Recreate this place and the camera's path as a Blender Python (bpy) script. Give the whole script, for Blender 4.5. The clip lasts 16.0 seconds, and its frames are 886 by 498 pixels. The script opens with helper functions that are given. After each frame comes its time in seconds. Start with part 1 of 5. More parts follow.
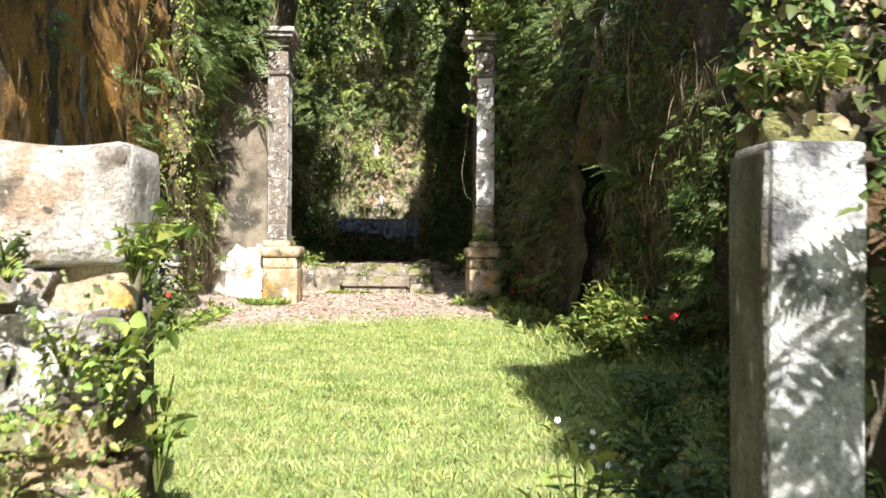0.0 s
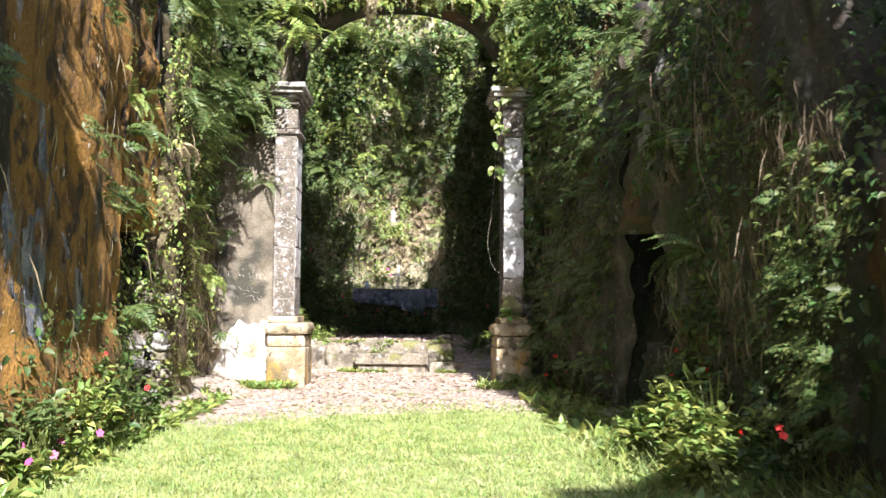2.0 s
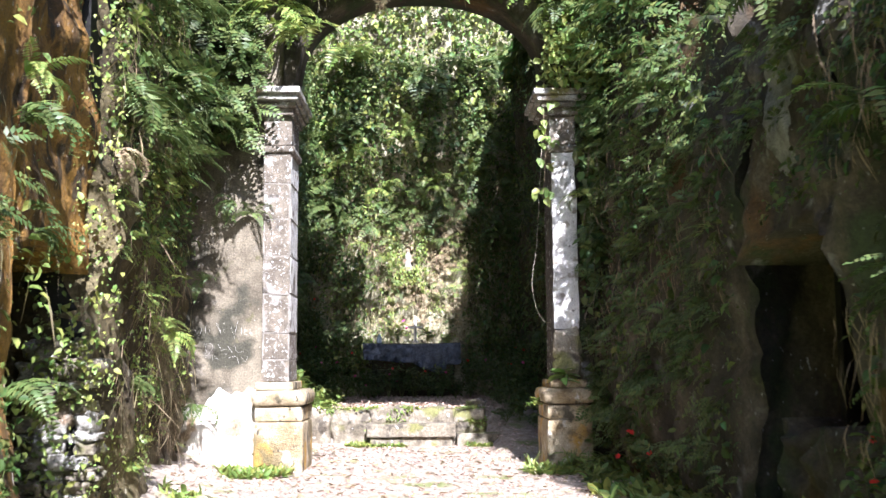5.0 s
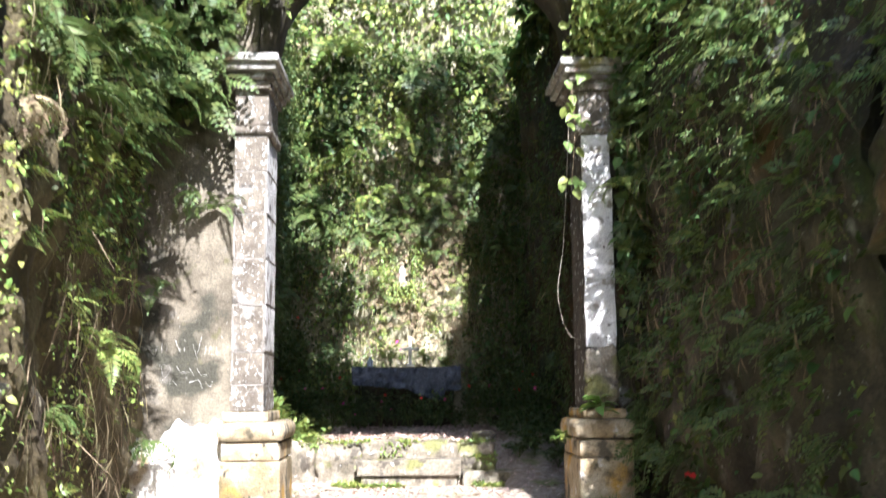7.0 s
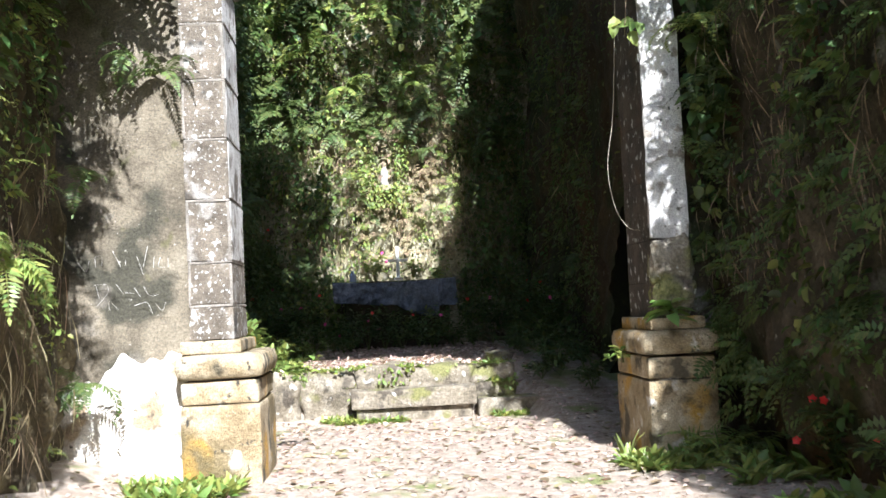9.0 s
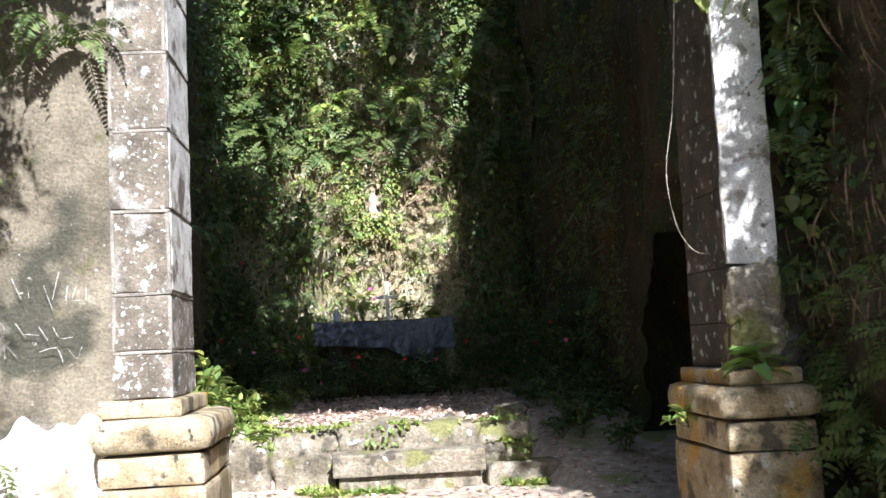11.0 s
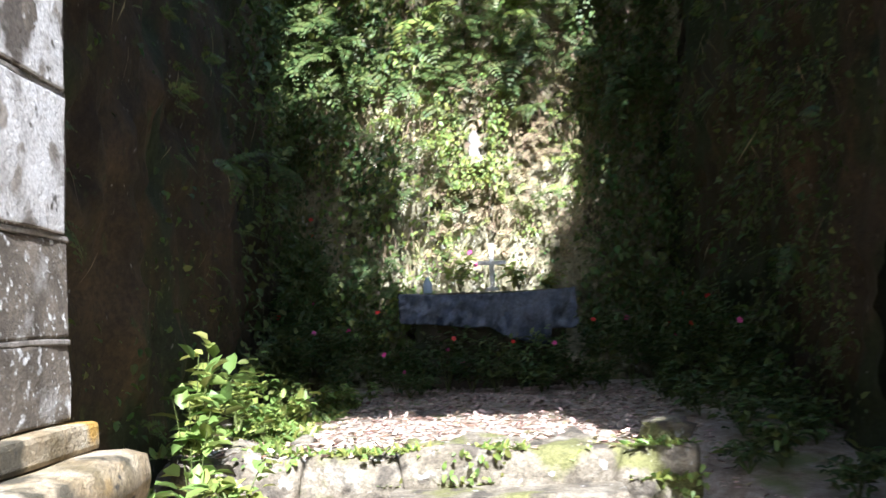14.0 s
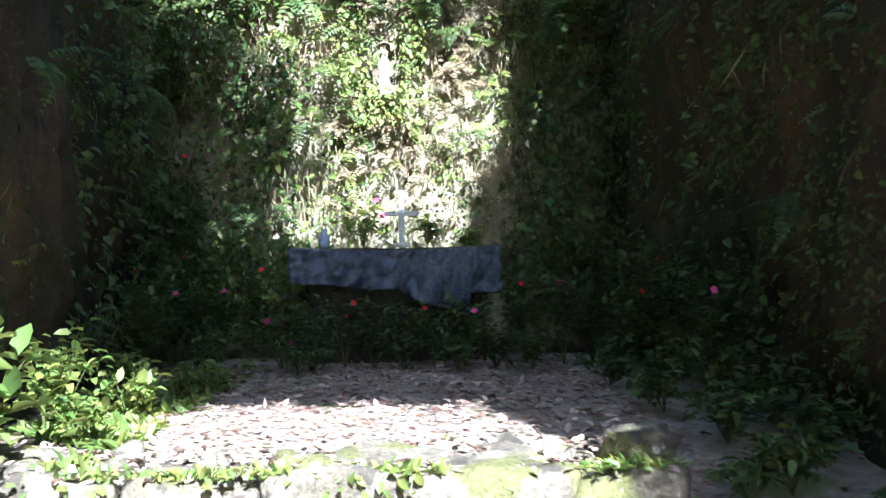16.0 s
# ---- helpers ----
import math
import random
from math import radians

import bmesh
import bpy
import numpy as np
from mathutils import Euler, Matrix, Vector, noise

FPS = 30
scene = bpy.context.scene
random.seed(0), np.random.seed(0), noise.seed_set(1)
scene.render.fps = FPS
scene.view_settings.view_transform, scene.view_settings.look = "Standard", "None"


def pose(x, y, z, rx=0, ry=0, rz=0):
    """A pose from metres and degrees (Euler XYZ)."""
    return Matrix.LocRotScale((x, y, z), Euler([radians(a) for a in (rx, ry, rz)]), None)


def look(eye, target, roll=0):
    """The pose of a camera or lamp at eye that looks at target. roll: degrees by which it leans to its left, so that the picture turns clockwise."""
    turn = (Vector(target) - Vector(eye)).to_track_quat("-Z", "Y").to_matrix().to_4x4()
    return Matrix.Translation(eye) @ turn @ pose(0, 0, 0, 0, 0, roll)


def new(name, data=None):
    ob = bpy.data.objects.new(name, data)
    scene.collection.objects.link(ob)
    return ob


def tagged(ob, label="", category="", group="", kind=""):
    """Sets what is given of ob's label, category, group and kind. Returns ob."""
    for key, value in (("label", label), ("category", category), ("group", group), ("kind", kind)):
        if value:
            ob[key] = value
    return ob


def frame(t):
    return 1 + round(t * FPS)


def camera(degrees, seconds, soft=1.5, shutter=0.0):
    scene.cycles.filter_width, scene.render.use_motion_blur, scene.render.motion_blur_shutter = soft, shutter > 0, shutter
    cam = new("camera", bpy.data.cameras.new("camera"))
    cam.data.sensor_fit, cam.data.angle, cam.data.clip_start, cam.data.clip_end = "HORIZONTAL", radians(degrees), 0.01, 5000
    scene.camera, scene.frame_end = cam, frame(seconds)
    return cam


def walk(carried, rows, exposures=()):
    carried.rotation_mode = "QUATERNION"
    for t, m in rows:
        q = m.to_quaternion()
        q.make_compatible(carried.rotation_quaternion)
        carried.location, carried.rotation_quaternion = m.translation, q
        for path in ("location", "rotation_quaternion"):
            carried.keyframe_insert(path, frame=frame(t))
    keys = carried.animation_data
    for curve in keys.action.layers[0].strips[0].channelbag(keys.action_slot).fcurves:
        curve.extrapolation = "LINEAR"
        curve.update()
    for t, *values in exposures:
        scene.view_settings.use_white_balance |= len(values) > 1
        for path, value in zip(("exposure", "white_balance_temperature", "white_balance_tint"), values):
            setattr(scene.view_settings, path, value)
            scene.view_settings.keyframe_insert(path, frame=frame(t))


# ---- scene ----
cam = camera(47.6, 16.0, shutter=0.5)
PATH = [
    (0, (0.159, 0.678, 1.089), (0.25, 2.676, 1.079), 0.3),
    (0.5, (0.158, 0.976, 1.129), (0.268, 2.973, 1.162), 0.1),
    (1, (0.12, 1.306, 1.168), (0.246, 3.3, 1.256), 0.2),
    (1.5, (0.11, 1.923, 1.221), (0.213, 3.917, 1.335), 0.3),
    (2, (0.101, 2.442, 1.263), (0.16, 4.438, 1.383), 0.4),
    (2.5, (0.076, 2.77, 1.287), (0.106, 4.766, 1.415), 0.5),
    (3, (0.056, 3.177, 1.271), (0.081, 5.17, 1.434), 0.8),
    (3.2, (0.02, 3.36, 1.275), (0.058, 5.351, 1.45), 0.9),
    (5.3, (-0.153, 6.355, 1.391), (-0.114, 8.339, 1.638), -0.5),
    (5.5, (-0.181, 6.597, 1.391), (-0.132, 8.575, 1.682), -0.0),
    (6, (-0.181, 7.131, 1.42), (-0.106, 9.097, 1.782), -0.6),
    (6.5, (-0.213, 7.67, 1.417), (-0.128, 9.636, 1.773), -0.4),
    (7, (-0.292, 8.262, 1.377), (-0.226, 10.243, 1.65), -0.5),
    (7.5, (-0.353, 8.97, 1.335), (-0.27, 10.961, 1.502), -1.0),
    (8, (-0.511, 9.677, 1.273), (-0.369, 11.669, 1.383), -1.0),
    (8.5, (-0.591, 10.337, 1.302), (-0.461, 12.331, 1.391), -1.7),
    (9, (-0.673, 10.849, 1.342), (-0.541, 12.841, 1.45), -2.9),
    (9.5, (-0.72, 11.243, 1.356), (-0.563, 13.232, 1.497), -2.9),
    (9.7, (-0.725, 11.406, 1.357), (-0.557, 13.393, 1.513), -2.8),
    (11.8, (-0.609, 13.907, 1.429), (-0.463, 15.891, 1.638), -2.7),
    (12, (-0.577, 14.131, 1.438), (-0.44, 16.115, 1.656), -2.7),
    (12.5, (-0.51, 14.629, 1.436), (-0.398, 16.615, 1.65), -2.5),
    (13, (-0.415, 15.237, 1.418), (-0.357, 17.225, 1.623), -2.3),
    (13.5, (-0.422, 15.794, 1.413), (-0.42, 17.786, 1.598), -2.1),
    (14, (-0.414, 16.435, 1.426), (-0.491, 18.428, 1.573), -2.3),
    (14.5, (-0.448, 17.084, 1.433), (-0.595, 19.076, 1.534), -2.1),
    (15, (-0.424, 17.704, 1.413), (-0.505, 19.702, 1.46), -1.1),
    (15.5, (-0.457, 18.018, 1.445), (-0.314, 20.013, 1.49), -0.6),
    (16, (-0.407, 18.497, 1.457), (-0.305, 20.493, 1.517), -1.0),
]
EXPOSURES = [(0.0, 1.45, 6500, 14), (0.7, 1.4, 6450, 15), (1.5, 1.57, 6250, 16), (3.0, 1.7, 5900, 18), (5.5, 1.9, 5700, 19), (7.0, 2.02, 5780, 15), (7.5, 2.02, 5800, 14), (8.5, 1.68, 5750, 11), (9.5, 1.64, 5800, 12), (12.5, 1.7, 5800, 13), (14.0, 2.0, 5600, 13), (16.0, 2.3, 5150, 11)]
walk(cam, [(t, look(eye, target, roll)) for t, eye, target, roll in PATH], EXPOSURES)

# ---- sky and sun: behind the walker, a little to the right, 39 degrees up ----
SUN_AZ, SUN_EL = 10.5, 39.0
world = bpy.data.worlds.new("world")
scene.world = world
world.use_nodes = True
wn = world.node_tree.nodes
sky = wn.new("ShaderNodeTexSky")
sky.sky_type, sky.sun_disc = "NISHITA", False
sky.sun_elevation, sky.sun_rotation = radians(SUN_EL), radians(180 - SUN_AZ)
world.node_tree.links.new(sky.outputs[0], wn["Background"].inputs[0])
wn["Background"].inputs[1].default_value = 0.112
sun = new("sun", bpy.data.lights.new("sun", "SUN"))
sun.data.energy, sun.data.angle, sun.data.color = 5.0, radians(0.6), (1.0, 0.97, 0.92)
sun_way = Vector((-math.sin(radians(SUN_AZ)) * math.cos(radians(SUN_EL)), math.cos(radians(SUN_AZ)) * math.cos(radians(SUN_EL)), -math.sin(radians(SUN_EL))))
sun.matrix_world = look(Vector((6, -20, 20)), Vector((6, -20, 20)) + sun_way)


# ---- materials ----
def material(name, stops, scale=1.0, stretch=(1, 1, 1), rough=0.85, bump=0.3, bump_scale=30.0, spots=None, spot_scale=6.0, spot_at=0.6,
             island=0.0, spread=0.12, translucent=0.0, metallic=0.0, detail=8.0, leaf=False):
    """Noise ramp through stops [(place, rgb)], with a second layer of spots (rgb) and fine relief."""
    m = bpy.data.materials.new(name)
    m.use_nodes = True
    nt = m.node_tree
    n, link = nt.nodes, nt.links.new
    bsdf = n["Principled BSDF"]
    co = n.new("ShaderNodeNewGeometry")
    mp = n.new("ShaderNodeMapping")
    mp.inputs["Scale"].default_value = stretch
    link(co.outputs["Position"], mp.inputs["Vector"])
    no = n.new("ShaderNodeTexNoise")
    no.inputs["Scale"].default_value, no.inputs["Detail"].default_value, no.inputs["Roughness"].default_value = scale, detail, 0.65
    link(mp.outputs[0], no.inputs["Vector"])
    ramp = n.new("ShaderNodeValToRGB")
    el = ramp.color_ramp.elements
    while len(el) < len(stops):
        el.new(0.5)
    for e, (p, c) in zip(el, stops):
        e.position, e.color = p, (*c, 1)
    link(no.outputs["Fac"], ramp.inputs["Fac"])
    col = ramp.outputs["Color"]
    if spots:
        for k, (rgb, sc, at) in enumerate(spots):
            sp = n.new("ShaderNodeTexNoise")
            sp.inputs["Scale"].default_value, sp.inputs["Detail"].default_value = sc, 6.0
            sp.noise_dimensions = "4D"
            sp.inputs["W"].default_value = 3.7 + k * 5.1
            link(mp.outputs[0] if stretch != (1, 1, 1) else co.outputs["Position"], sp.inputs["Vector"])
            mr = n.new("ShaderNodeMapRange")
            mr.inputs["From Min"].default_value, mr.inputs["From Max"].default_value = at, at + 0.07
            link(sp.outputs["Fac"], mr.inputs["Value"])
            mix = n.new("ShaderNodeMix")
            mix.data_type = "RGBA"
            link(mr.outputs[0], mix.inputs["Factor"])
            link(col, mix.inputs["A"])
            mix.inputs["B"].default_value = (*rgb, 1)
            col = mix.outputs["Result"]
    if bump:
        gr = n.new("ShaderNodeTexNoise")
        gr.inputs["Scale"].default_value, gr.inputs["Detail"].default_value, gr.inputs["Roughness"].default_value = min(95.0, bump_scale * 2.3), 7.0, 0.8
        link(co.outputs["Position"], gr.inputs["Vector"])
        gm = n.new("ShaderNodeMapRange")
        gm.inputs["From Min"].default_value, gm.inputs["From Max"].default_value = 0.36, 0.64
        gm.inputs["To Min"].default_value, gm.inputs["To Max"].default_value = 0.55, 1.4
        link(gr.outputs["Fac"], gm.inputs["Value"])
        gv = n.new("ShaderNodeHueSaturation")
        link(gm.outputs[0], gv.inputs["Value"])
        link(col, gv.inputs["Color"])
        col = gv.outputs["Color"]
    if island:
        src = co.outputs["Random Per Island"]
        hs = n.new("ShaderNodeHueSaturation")
        r1 = n.new("ShaderNodeMapRange")
        r1.inputs["To Min"].default_value, r1.inputs["To Max"].default_value = 1 - island, 1 + island
        link(src, r1.inputs["Value"])
        link(r1.outputs[0], hs.inputs["Value"])
        wn2 = n.new("ShaderNodeTexWhiteNoise")
        wn2.noise_dimensions = "1D"
        link(src, wn2.inputs["W"])
        r2 = n.new("ShaderNodeMapRange")
        r2.inputs["To Min"].default_value, r2.inputs["To Max"].default_value = 0.5 - spread * 0.35, 0.5 + spread * 0.25
        link(wn2.outputs["Value"], r2.inputs["Value"])
        link(r2.outputs[0], hs.inputs["Hue"])
        link(col, hs.inputs["Color"])
        col = hs.outputs["Color"]
    link(col, bsdf.inputs["Base Color"])
    bsdf.inputs["Roughness"].default_value, bsdf.inputs["Metallic"].default_value = rough, metallic
    if bump:
        b1 = n.new("ShaderNodeTexNoise")
        b1.inputs["Scale"].default_value, b1.inputs["Detail"].default_value = bump_scale, 6.0
        link(co.outputs["Position"], b1.inputs["Vector"])
        b1.inputs["Roughness"].default_value = 0.68
        bp = n.new("ShaderNodeBump")
        bp.inputs["Strength"].default_value, bp.inputs["Distance"].default_value = bump, 0.03
        link(b1.outputs["Fac"], bp.inputs["Height"])
        link(bp.outputs[0], bsdf.inputs["Normal"])
    if translucent:
        tr = n.new("ShaderNodeBsdfTranslucent")
        link(col, tr.inputs["Color"])
        mx = n.new("ShaderNodeMixShader")
        mx.inputs[0].default_value = translucent
        link(bsdf.outputs[0], mx.inputs[1])
        link(tr.outputs[0], mx.inputs[2])
        link(mx.outputs[0], n["Material Output"].inputs["Surface"])
    return m


# Mossy rock whose tones are lowered to deepen the right-hand walls' shade.
ROCK = material("darkened_mossy_rock", [(0.3, (0.017, 0.014, 0.009)), (0.48, (0.045, 0.036, 0.022)), (0.6, (0.085, 0.068, 0.044)), (0.75, (0.18, 0.16, 0.125))], 2.3, (1, 1, 0.6), bump=1.0, bump_scale=9,
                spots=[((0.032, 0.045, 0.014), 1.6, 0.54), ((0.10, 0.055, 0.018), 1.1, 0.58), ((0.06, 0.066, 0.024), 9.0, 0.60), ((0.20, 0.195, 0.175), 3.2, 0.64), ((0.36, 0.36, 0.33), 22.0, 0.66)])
ORANGE = material("orange_tuff", [(0.30, (0.03, 0.018, 0.008)), (0.42, (0.11, 0.055, 0.012)), (0.52, (0.30, 0.155, 0.028)), (0.62, (0.22, 0.11, 0.025)), (0.74, (0.06, 0.04, 0.02))], 2.4, (1, 1, 0.4), bump=1.0, bump_scale=20,
                  spots=[((0.035, 0.026, 0.014), 1.3, 0.53), ((0.05, 0.032, 0.014), 7.0, 0.56), ((0.34, 0.33, 0.32), 4.5, 0.67), ((0.62, 0.58, 0.50), 26.0, 0.64)], detail=14)
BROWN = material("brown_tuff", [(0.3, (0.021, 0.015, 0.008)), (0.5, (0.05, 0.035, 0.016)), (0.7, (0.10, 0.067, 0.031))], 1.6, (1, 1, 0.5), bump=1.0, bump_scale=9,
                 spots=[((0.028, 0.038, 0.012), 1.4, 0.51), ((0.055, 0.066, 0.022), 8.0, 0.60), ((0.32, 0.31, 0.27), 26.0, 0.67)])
ROOTY = material("root_grown_tuff", [(0.3, (0.032, 0.024, 0.011)), (0.5, (0.085, 0.064, 0.028)), (0.7, (0.19, 0.155, 0.075))], 2.6, (1, 1, 0.3), bump=1.0, bump_scale=14,
                 spots=[((0.09, 0.095, 0.03), 2.0, 0.54), ((0.05, 0.035, 0.016), 4.0, 0.57), ((0.42, 0.38, 0.26), 20.0, 0.64)])
# Near-black tone paints the deep shade inside the recess and the doorway.
SHADE_ROCK = material("shade_black_rock", [(0.3, (0.008, 0.008, 0.007)), (0.7, (0.022, 0.02, 0.017))], 3.0, bump=1.0, bump_scale=10, spots=[((0.035, 0.035, 0.03), 6.0, 0.62)])
PLASTER = material("weathered_plaster", [(0.28, (0.07, 0.058, 0.038)), (0.45, (0.145, 0.12, 0.083)), (0.6, (0.21, 0.178, 0.126)), (0.75, (0.30, 0.265, 0.20))], 2.4, bump=0.7, bump_scale=24,
                   spots=[((0.05, 0.046, 0.03), 1.3, 0.55), ((0.17, 0.15, 0.12), 2.6, 0.60), ((0.11, 0.10, 0.05), 5.0, 0.60), ((0.55, 0.52, 0.46), 24.0, 0.665)])
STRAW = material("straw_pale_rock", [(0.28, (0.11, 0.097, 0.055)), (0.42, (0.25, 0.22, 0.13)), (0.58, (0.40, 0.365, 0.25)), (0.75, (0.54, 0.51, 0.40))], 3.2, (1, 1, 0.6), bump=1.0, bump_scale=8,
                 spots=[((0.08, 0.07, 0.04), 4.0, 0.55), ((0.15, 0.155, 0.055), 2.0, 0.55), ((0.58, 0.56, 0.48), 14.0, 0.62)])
GREYBLUE = material("grey_blue_stain", [(0.3, (0.03, 0.03, 0.032)), (0.5, (0.16, 0.17, 0.195)), (0.65, (0.34, 0.35, 0.38))], 5.0, (1, 1, 0.3), bump=1.0, bump_scale=20, detail=14, spots=[((0.17, 0.09, 0.02), 3.0, 0.51), ((0.04, 0.03, 0.016), 5.0, 0.55), ((0.6, 0.57, 0.5), 26.0, 0.64)])
PATCH = material("grey_lime_patch", [(0.3, (0.13, 0.13, 0.115)), (0.6, (0.27, 0.27, 0.25))], 5.0, bump=0.6, bump_scale=30, spots=[((0.10, 0.10, 0.08), 4.0, 0.58)])
MORTAR = material("grey_mortar", [(0.3, (0.13, 0.115, 0.095)), (0.6, (0.30, 0.27, 0.23))], 7.0, bump=0.5, bump_scale=50, spots=[((0.12, 0.10, 0.08), 5.0, 0.58)])
LIMEWASH = material("flaked_limewash", [(0.3, (0.45, 0.39, 0.31)), (0.5, (0.66, 0.61, 0.53)), (0.7, (0.76, 0.73, 0.67))], 3.0, bump=0.5, bump_scale=35, spots=[((0.36, 0.27, 0.17), 3.4, 0.54), ((0.15, 0.122, 0.085), 2.2, 0.575), ((0.14, 0.115, 0.08), 6.0, 0.60), ((0.13, 0.11, 0.08), 17.0, 0.62)])
LICHEN = material("lichened_stone", [(0.3, (0.07, 0.057, 0.042)), (0.5, (0.145, 0.12, 0.09)), (0.7, (0.235, 0.195, 0.15))], 6.0, bump=0.6, bump_scale=45,
                  spots=[((0.30, 0.28, 0.25), 4.0, 0.57), ((0.72, 0.72, 0.69), 21.0, 0.60), ((0.66, 0.66, 0.63), 9.0, 0.635), ((0.60, 0.60, 0.57), 44.0, 0.61), ((0.06, 0.055, 0.048), 4.0, 0.63)])
# Weathered stone, coloured darker still for the right pilaster's unlit inner side.
DARKENED = material("darkened_stone", [(0.3, (0.025, 0.02, 0.016)), (0.5, (0.06, 0.046, 0.034)), (0.7, (0.11, 0.085, 0.06))], 4.0, bump=0.6, bump_scale=40,
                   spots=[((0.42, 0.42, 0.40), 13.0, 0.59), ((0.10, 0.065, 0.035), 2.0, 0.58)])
OCHRE = material("ochre_stone", [(0.28, (0.15, 0.105, 0.05)), (0.45, (0.33, 0.25, 0.14)), (0.6, (0.48, 0.40, 0.27)), (0.75, (0.62, 0.56, 0.45))], 3.4, bump=0.9, bump_scale=34,
                 spots=[((0.46, 0.27, 0.05), 2.2, 0.54), ((0.66, 0.63, 0.56), 5.0, 0.60), ((0.09, 0.075, 0.045), 4.0, 0.56), ((0.17, 0.13, 0.06), 1.4, 0.56), ((0.05, 0.045, 0.035), 15.0, 0.63)])
EARTH = material("mossy_stone", [(0.3, (0.10, 0.082, 0.055)), (0.5, (0.215, 0.182, 0.13)), (0.7, (0.36, 0.325, 0.26))], 5.0, bump=1.0, bump_scale=18,
                 spots=[((0.17, 0.165, 0.06), 2.4, 0.54), ((0.09, 0.075, 0.055), 5.0, 0.55), ((0.60, 0.59, 0.55), 12.0, 0.64)])
PALE = material("pale_stone", [(0.28, (0.15, 0.135, 0.11)), (0.45, (0.32, 0.30, 0.26)), (0.6, (0.47, 0.45, 0.41)), (0.75, (0.62, 0.60, 0.56))], 6.0, bump=0.9, bump_scale=28,
                spots=[((0.30, 0.22, 0.15), 3.5, 0.55), ((0.11, 0.09, 0.065), 5.0, 0.57), ((0.22, 0.20, 0.07), 3.0, 0.58), ((0.72, 0.71, 0.68), 14.0, 0.62), ((0.07, 0.06, 0.05), 19.0, 0.63)])
SOIL = material("leafy_soil", [(0.3, (0.22, 0.165, 0.12)), (0.5, (0.38, 0.31, 0.245)), (0.7, (0.54, 0.47, 0.39))], 9.0, bump=0.6, bump_scale=40, spots=[((0.20, 0.22, 0.08), 1.4, 0.58)])
TURF = material("turf", [(0.3, (0.16, 0.19, 0.055)), (0.5, (0.29, 0.34, 0.115)), (0.7, (0.40, 0.44, 0.18))], 4.0, bump=0.7, bump_scale=60, spots=[((0.32, 0.32, 0.15), 1.2, 0.62)])
BLADE = material("grass_blades", [(0.32, (0.13, 0.21, 0.04)), (0.5, (0.29, 0.37, 0.11)), (0.68, (0.45, 0.48, 0.20))], 2.2, rough=0.5, bump=0, island=0.35, translucent=0.35)
# Leaf tones also carry light: the lighter one mostly stands for sunlit growth.
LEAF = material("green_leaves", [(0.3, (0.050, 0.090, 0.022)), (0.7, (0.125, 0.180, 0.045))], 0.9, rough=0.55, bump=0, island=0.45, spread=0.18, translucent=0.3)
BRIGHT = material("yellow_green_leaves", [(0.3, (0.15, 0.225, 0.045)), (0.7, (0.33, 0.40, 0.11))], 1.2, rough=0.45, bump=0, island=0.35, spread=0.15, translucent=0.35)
FERN = material("fern_green", [(0.3, (0.07, 0.115, 0.03)), (0.7, (0.15, 0.20, 0.06))], 2.0, rough=0.5, bump=0, island=0.3, translucent=0.3)
DRY = material("dry_straw_leaves", [(0.3, (0.20, 0.15, 0.08)), (0.7, (0.42, 0.35, 0.20))], 2.0, rough=0.7, bump=0, island=0.4, translucent=0.2)
LITTER = material("fallen_leaves", [(0.3, (0.26, 0.155, 0.11)), (0.7, (0.76, 0.61, 0.50))], 2.0, rough=0.6, bump=0, island=0.5, spread=0.1)
RED = material("red_petals", [(0.3, (0.65, 0.02, 0.02)), (0.7, (0.85, 0.05, 0.03))], 3.0, rough=0.5, bump=0, translucent=0.2)
PINK = material("pink_petals", [(0.3, (0.70, 0.05, 0.25)), (0.7, (0.85, 0.14, 0.40))], 3.0, rough=0.5, bump=0, translucent=0.2)
TARP = material("blue_black_plastic", [(0.3, (0.05, 0.062, 0.085)), (0.7, (0.10, 0.115, 0.15))], 3.0, rough=0.2, bump=0.7, bump_scale=9)
WHITE = material("white_paint", [(0.3, (0.62, 0.60, 0.56)), (0.7, (0.80, 0.79, 0.76))], 8.0, rough=0.6, bump=0.15)
WOOD = material("brown_stem", [(0.3, (0.14, 0.10, 0.06)), (0.7, (0.30, 0.23, 0.15))], 12.0, rough=0.8, bump=0.4)
TWINE = material("pale_vine", [(0.3, (0.30, 0.26, 0.20)), (0.7, (0.46, 0.41, 0.32))], 14.0, rough=0.7, bump=0.2)
BLUE = material("pale_blue_glass", [(0.3, (0.35, 0.45, 0.60)), (0.7, (0.50, 0.58, 0.70))], 6.0, rough=0.2, bump=0)


# ---- builders ----
def mesh_object(name, verts, faces, mat, parent=None, label="", smooth=False):
    me = bpy.data.meshes.new(name)
    me.from_pydata([tuple(v) for v in verts], [], faces)
    me.materials.append(mat)
    if smooth:
        me.polygons.foreach_set("use_smooth", [True] * len(me.polygons))
    ob = new(name, me)
    if parent:
        ob.parent = parent
    if label:
        ob["label"] = label
    return ob


def part(name, bm, mat, parent=None, label="", smooth=False):
    me = bpy.data.meshes.new(name)
    bm.normal_update()
    bm.to_mesh(me)
    bm.free()
    me.materials.append(mat)
    if smooth:
        me.polygons.foreach_set("use_smooth", [True] * len(me.polygons))
    ob = new(name, me)
    if parent:
        ob.parent = parent
    if label:
        ob["label"] = label
    return ob


def empty(name, x, y, z, label, category, group="", kind=""):
    return tagged(bpy_empty(name, x, y, z), label, category, group, kind)


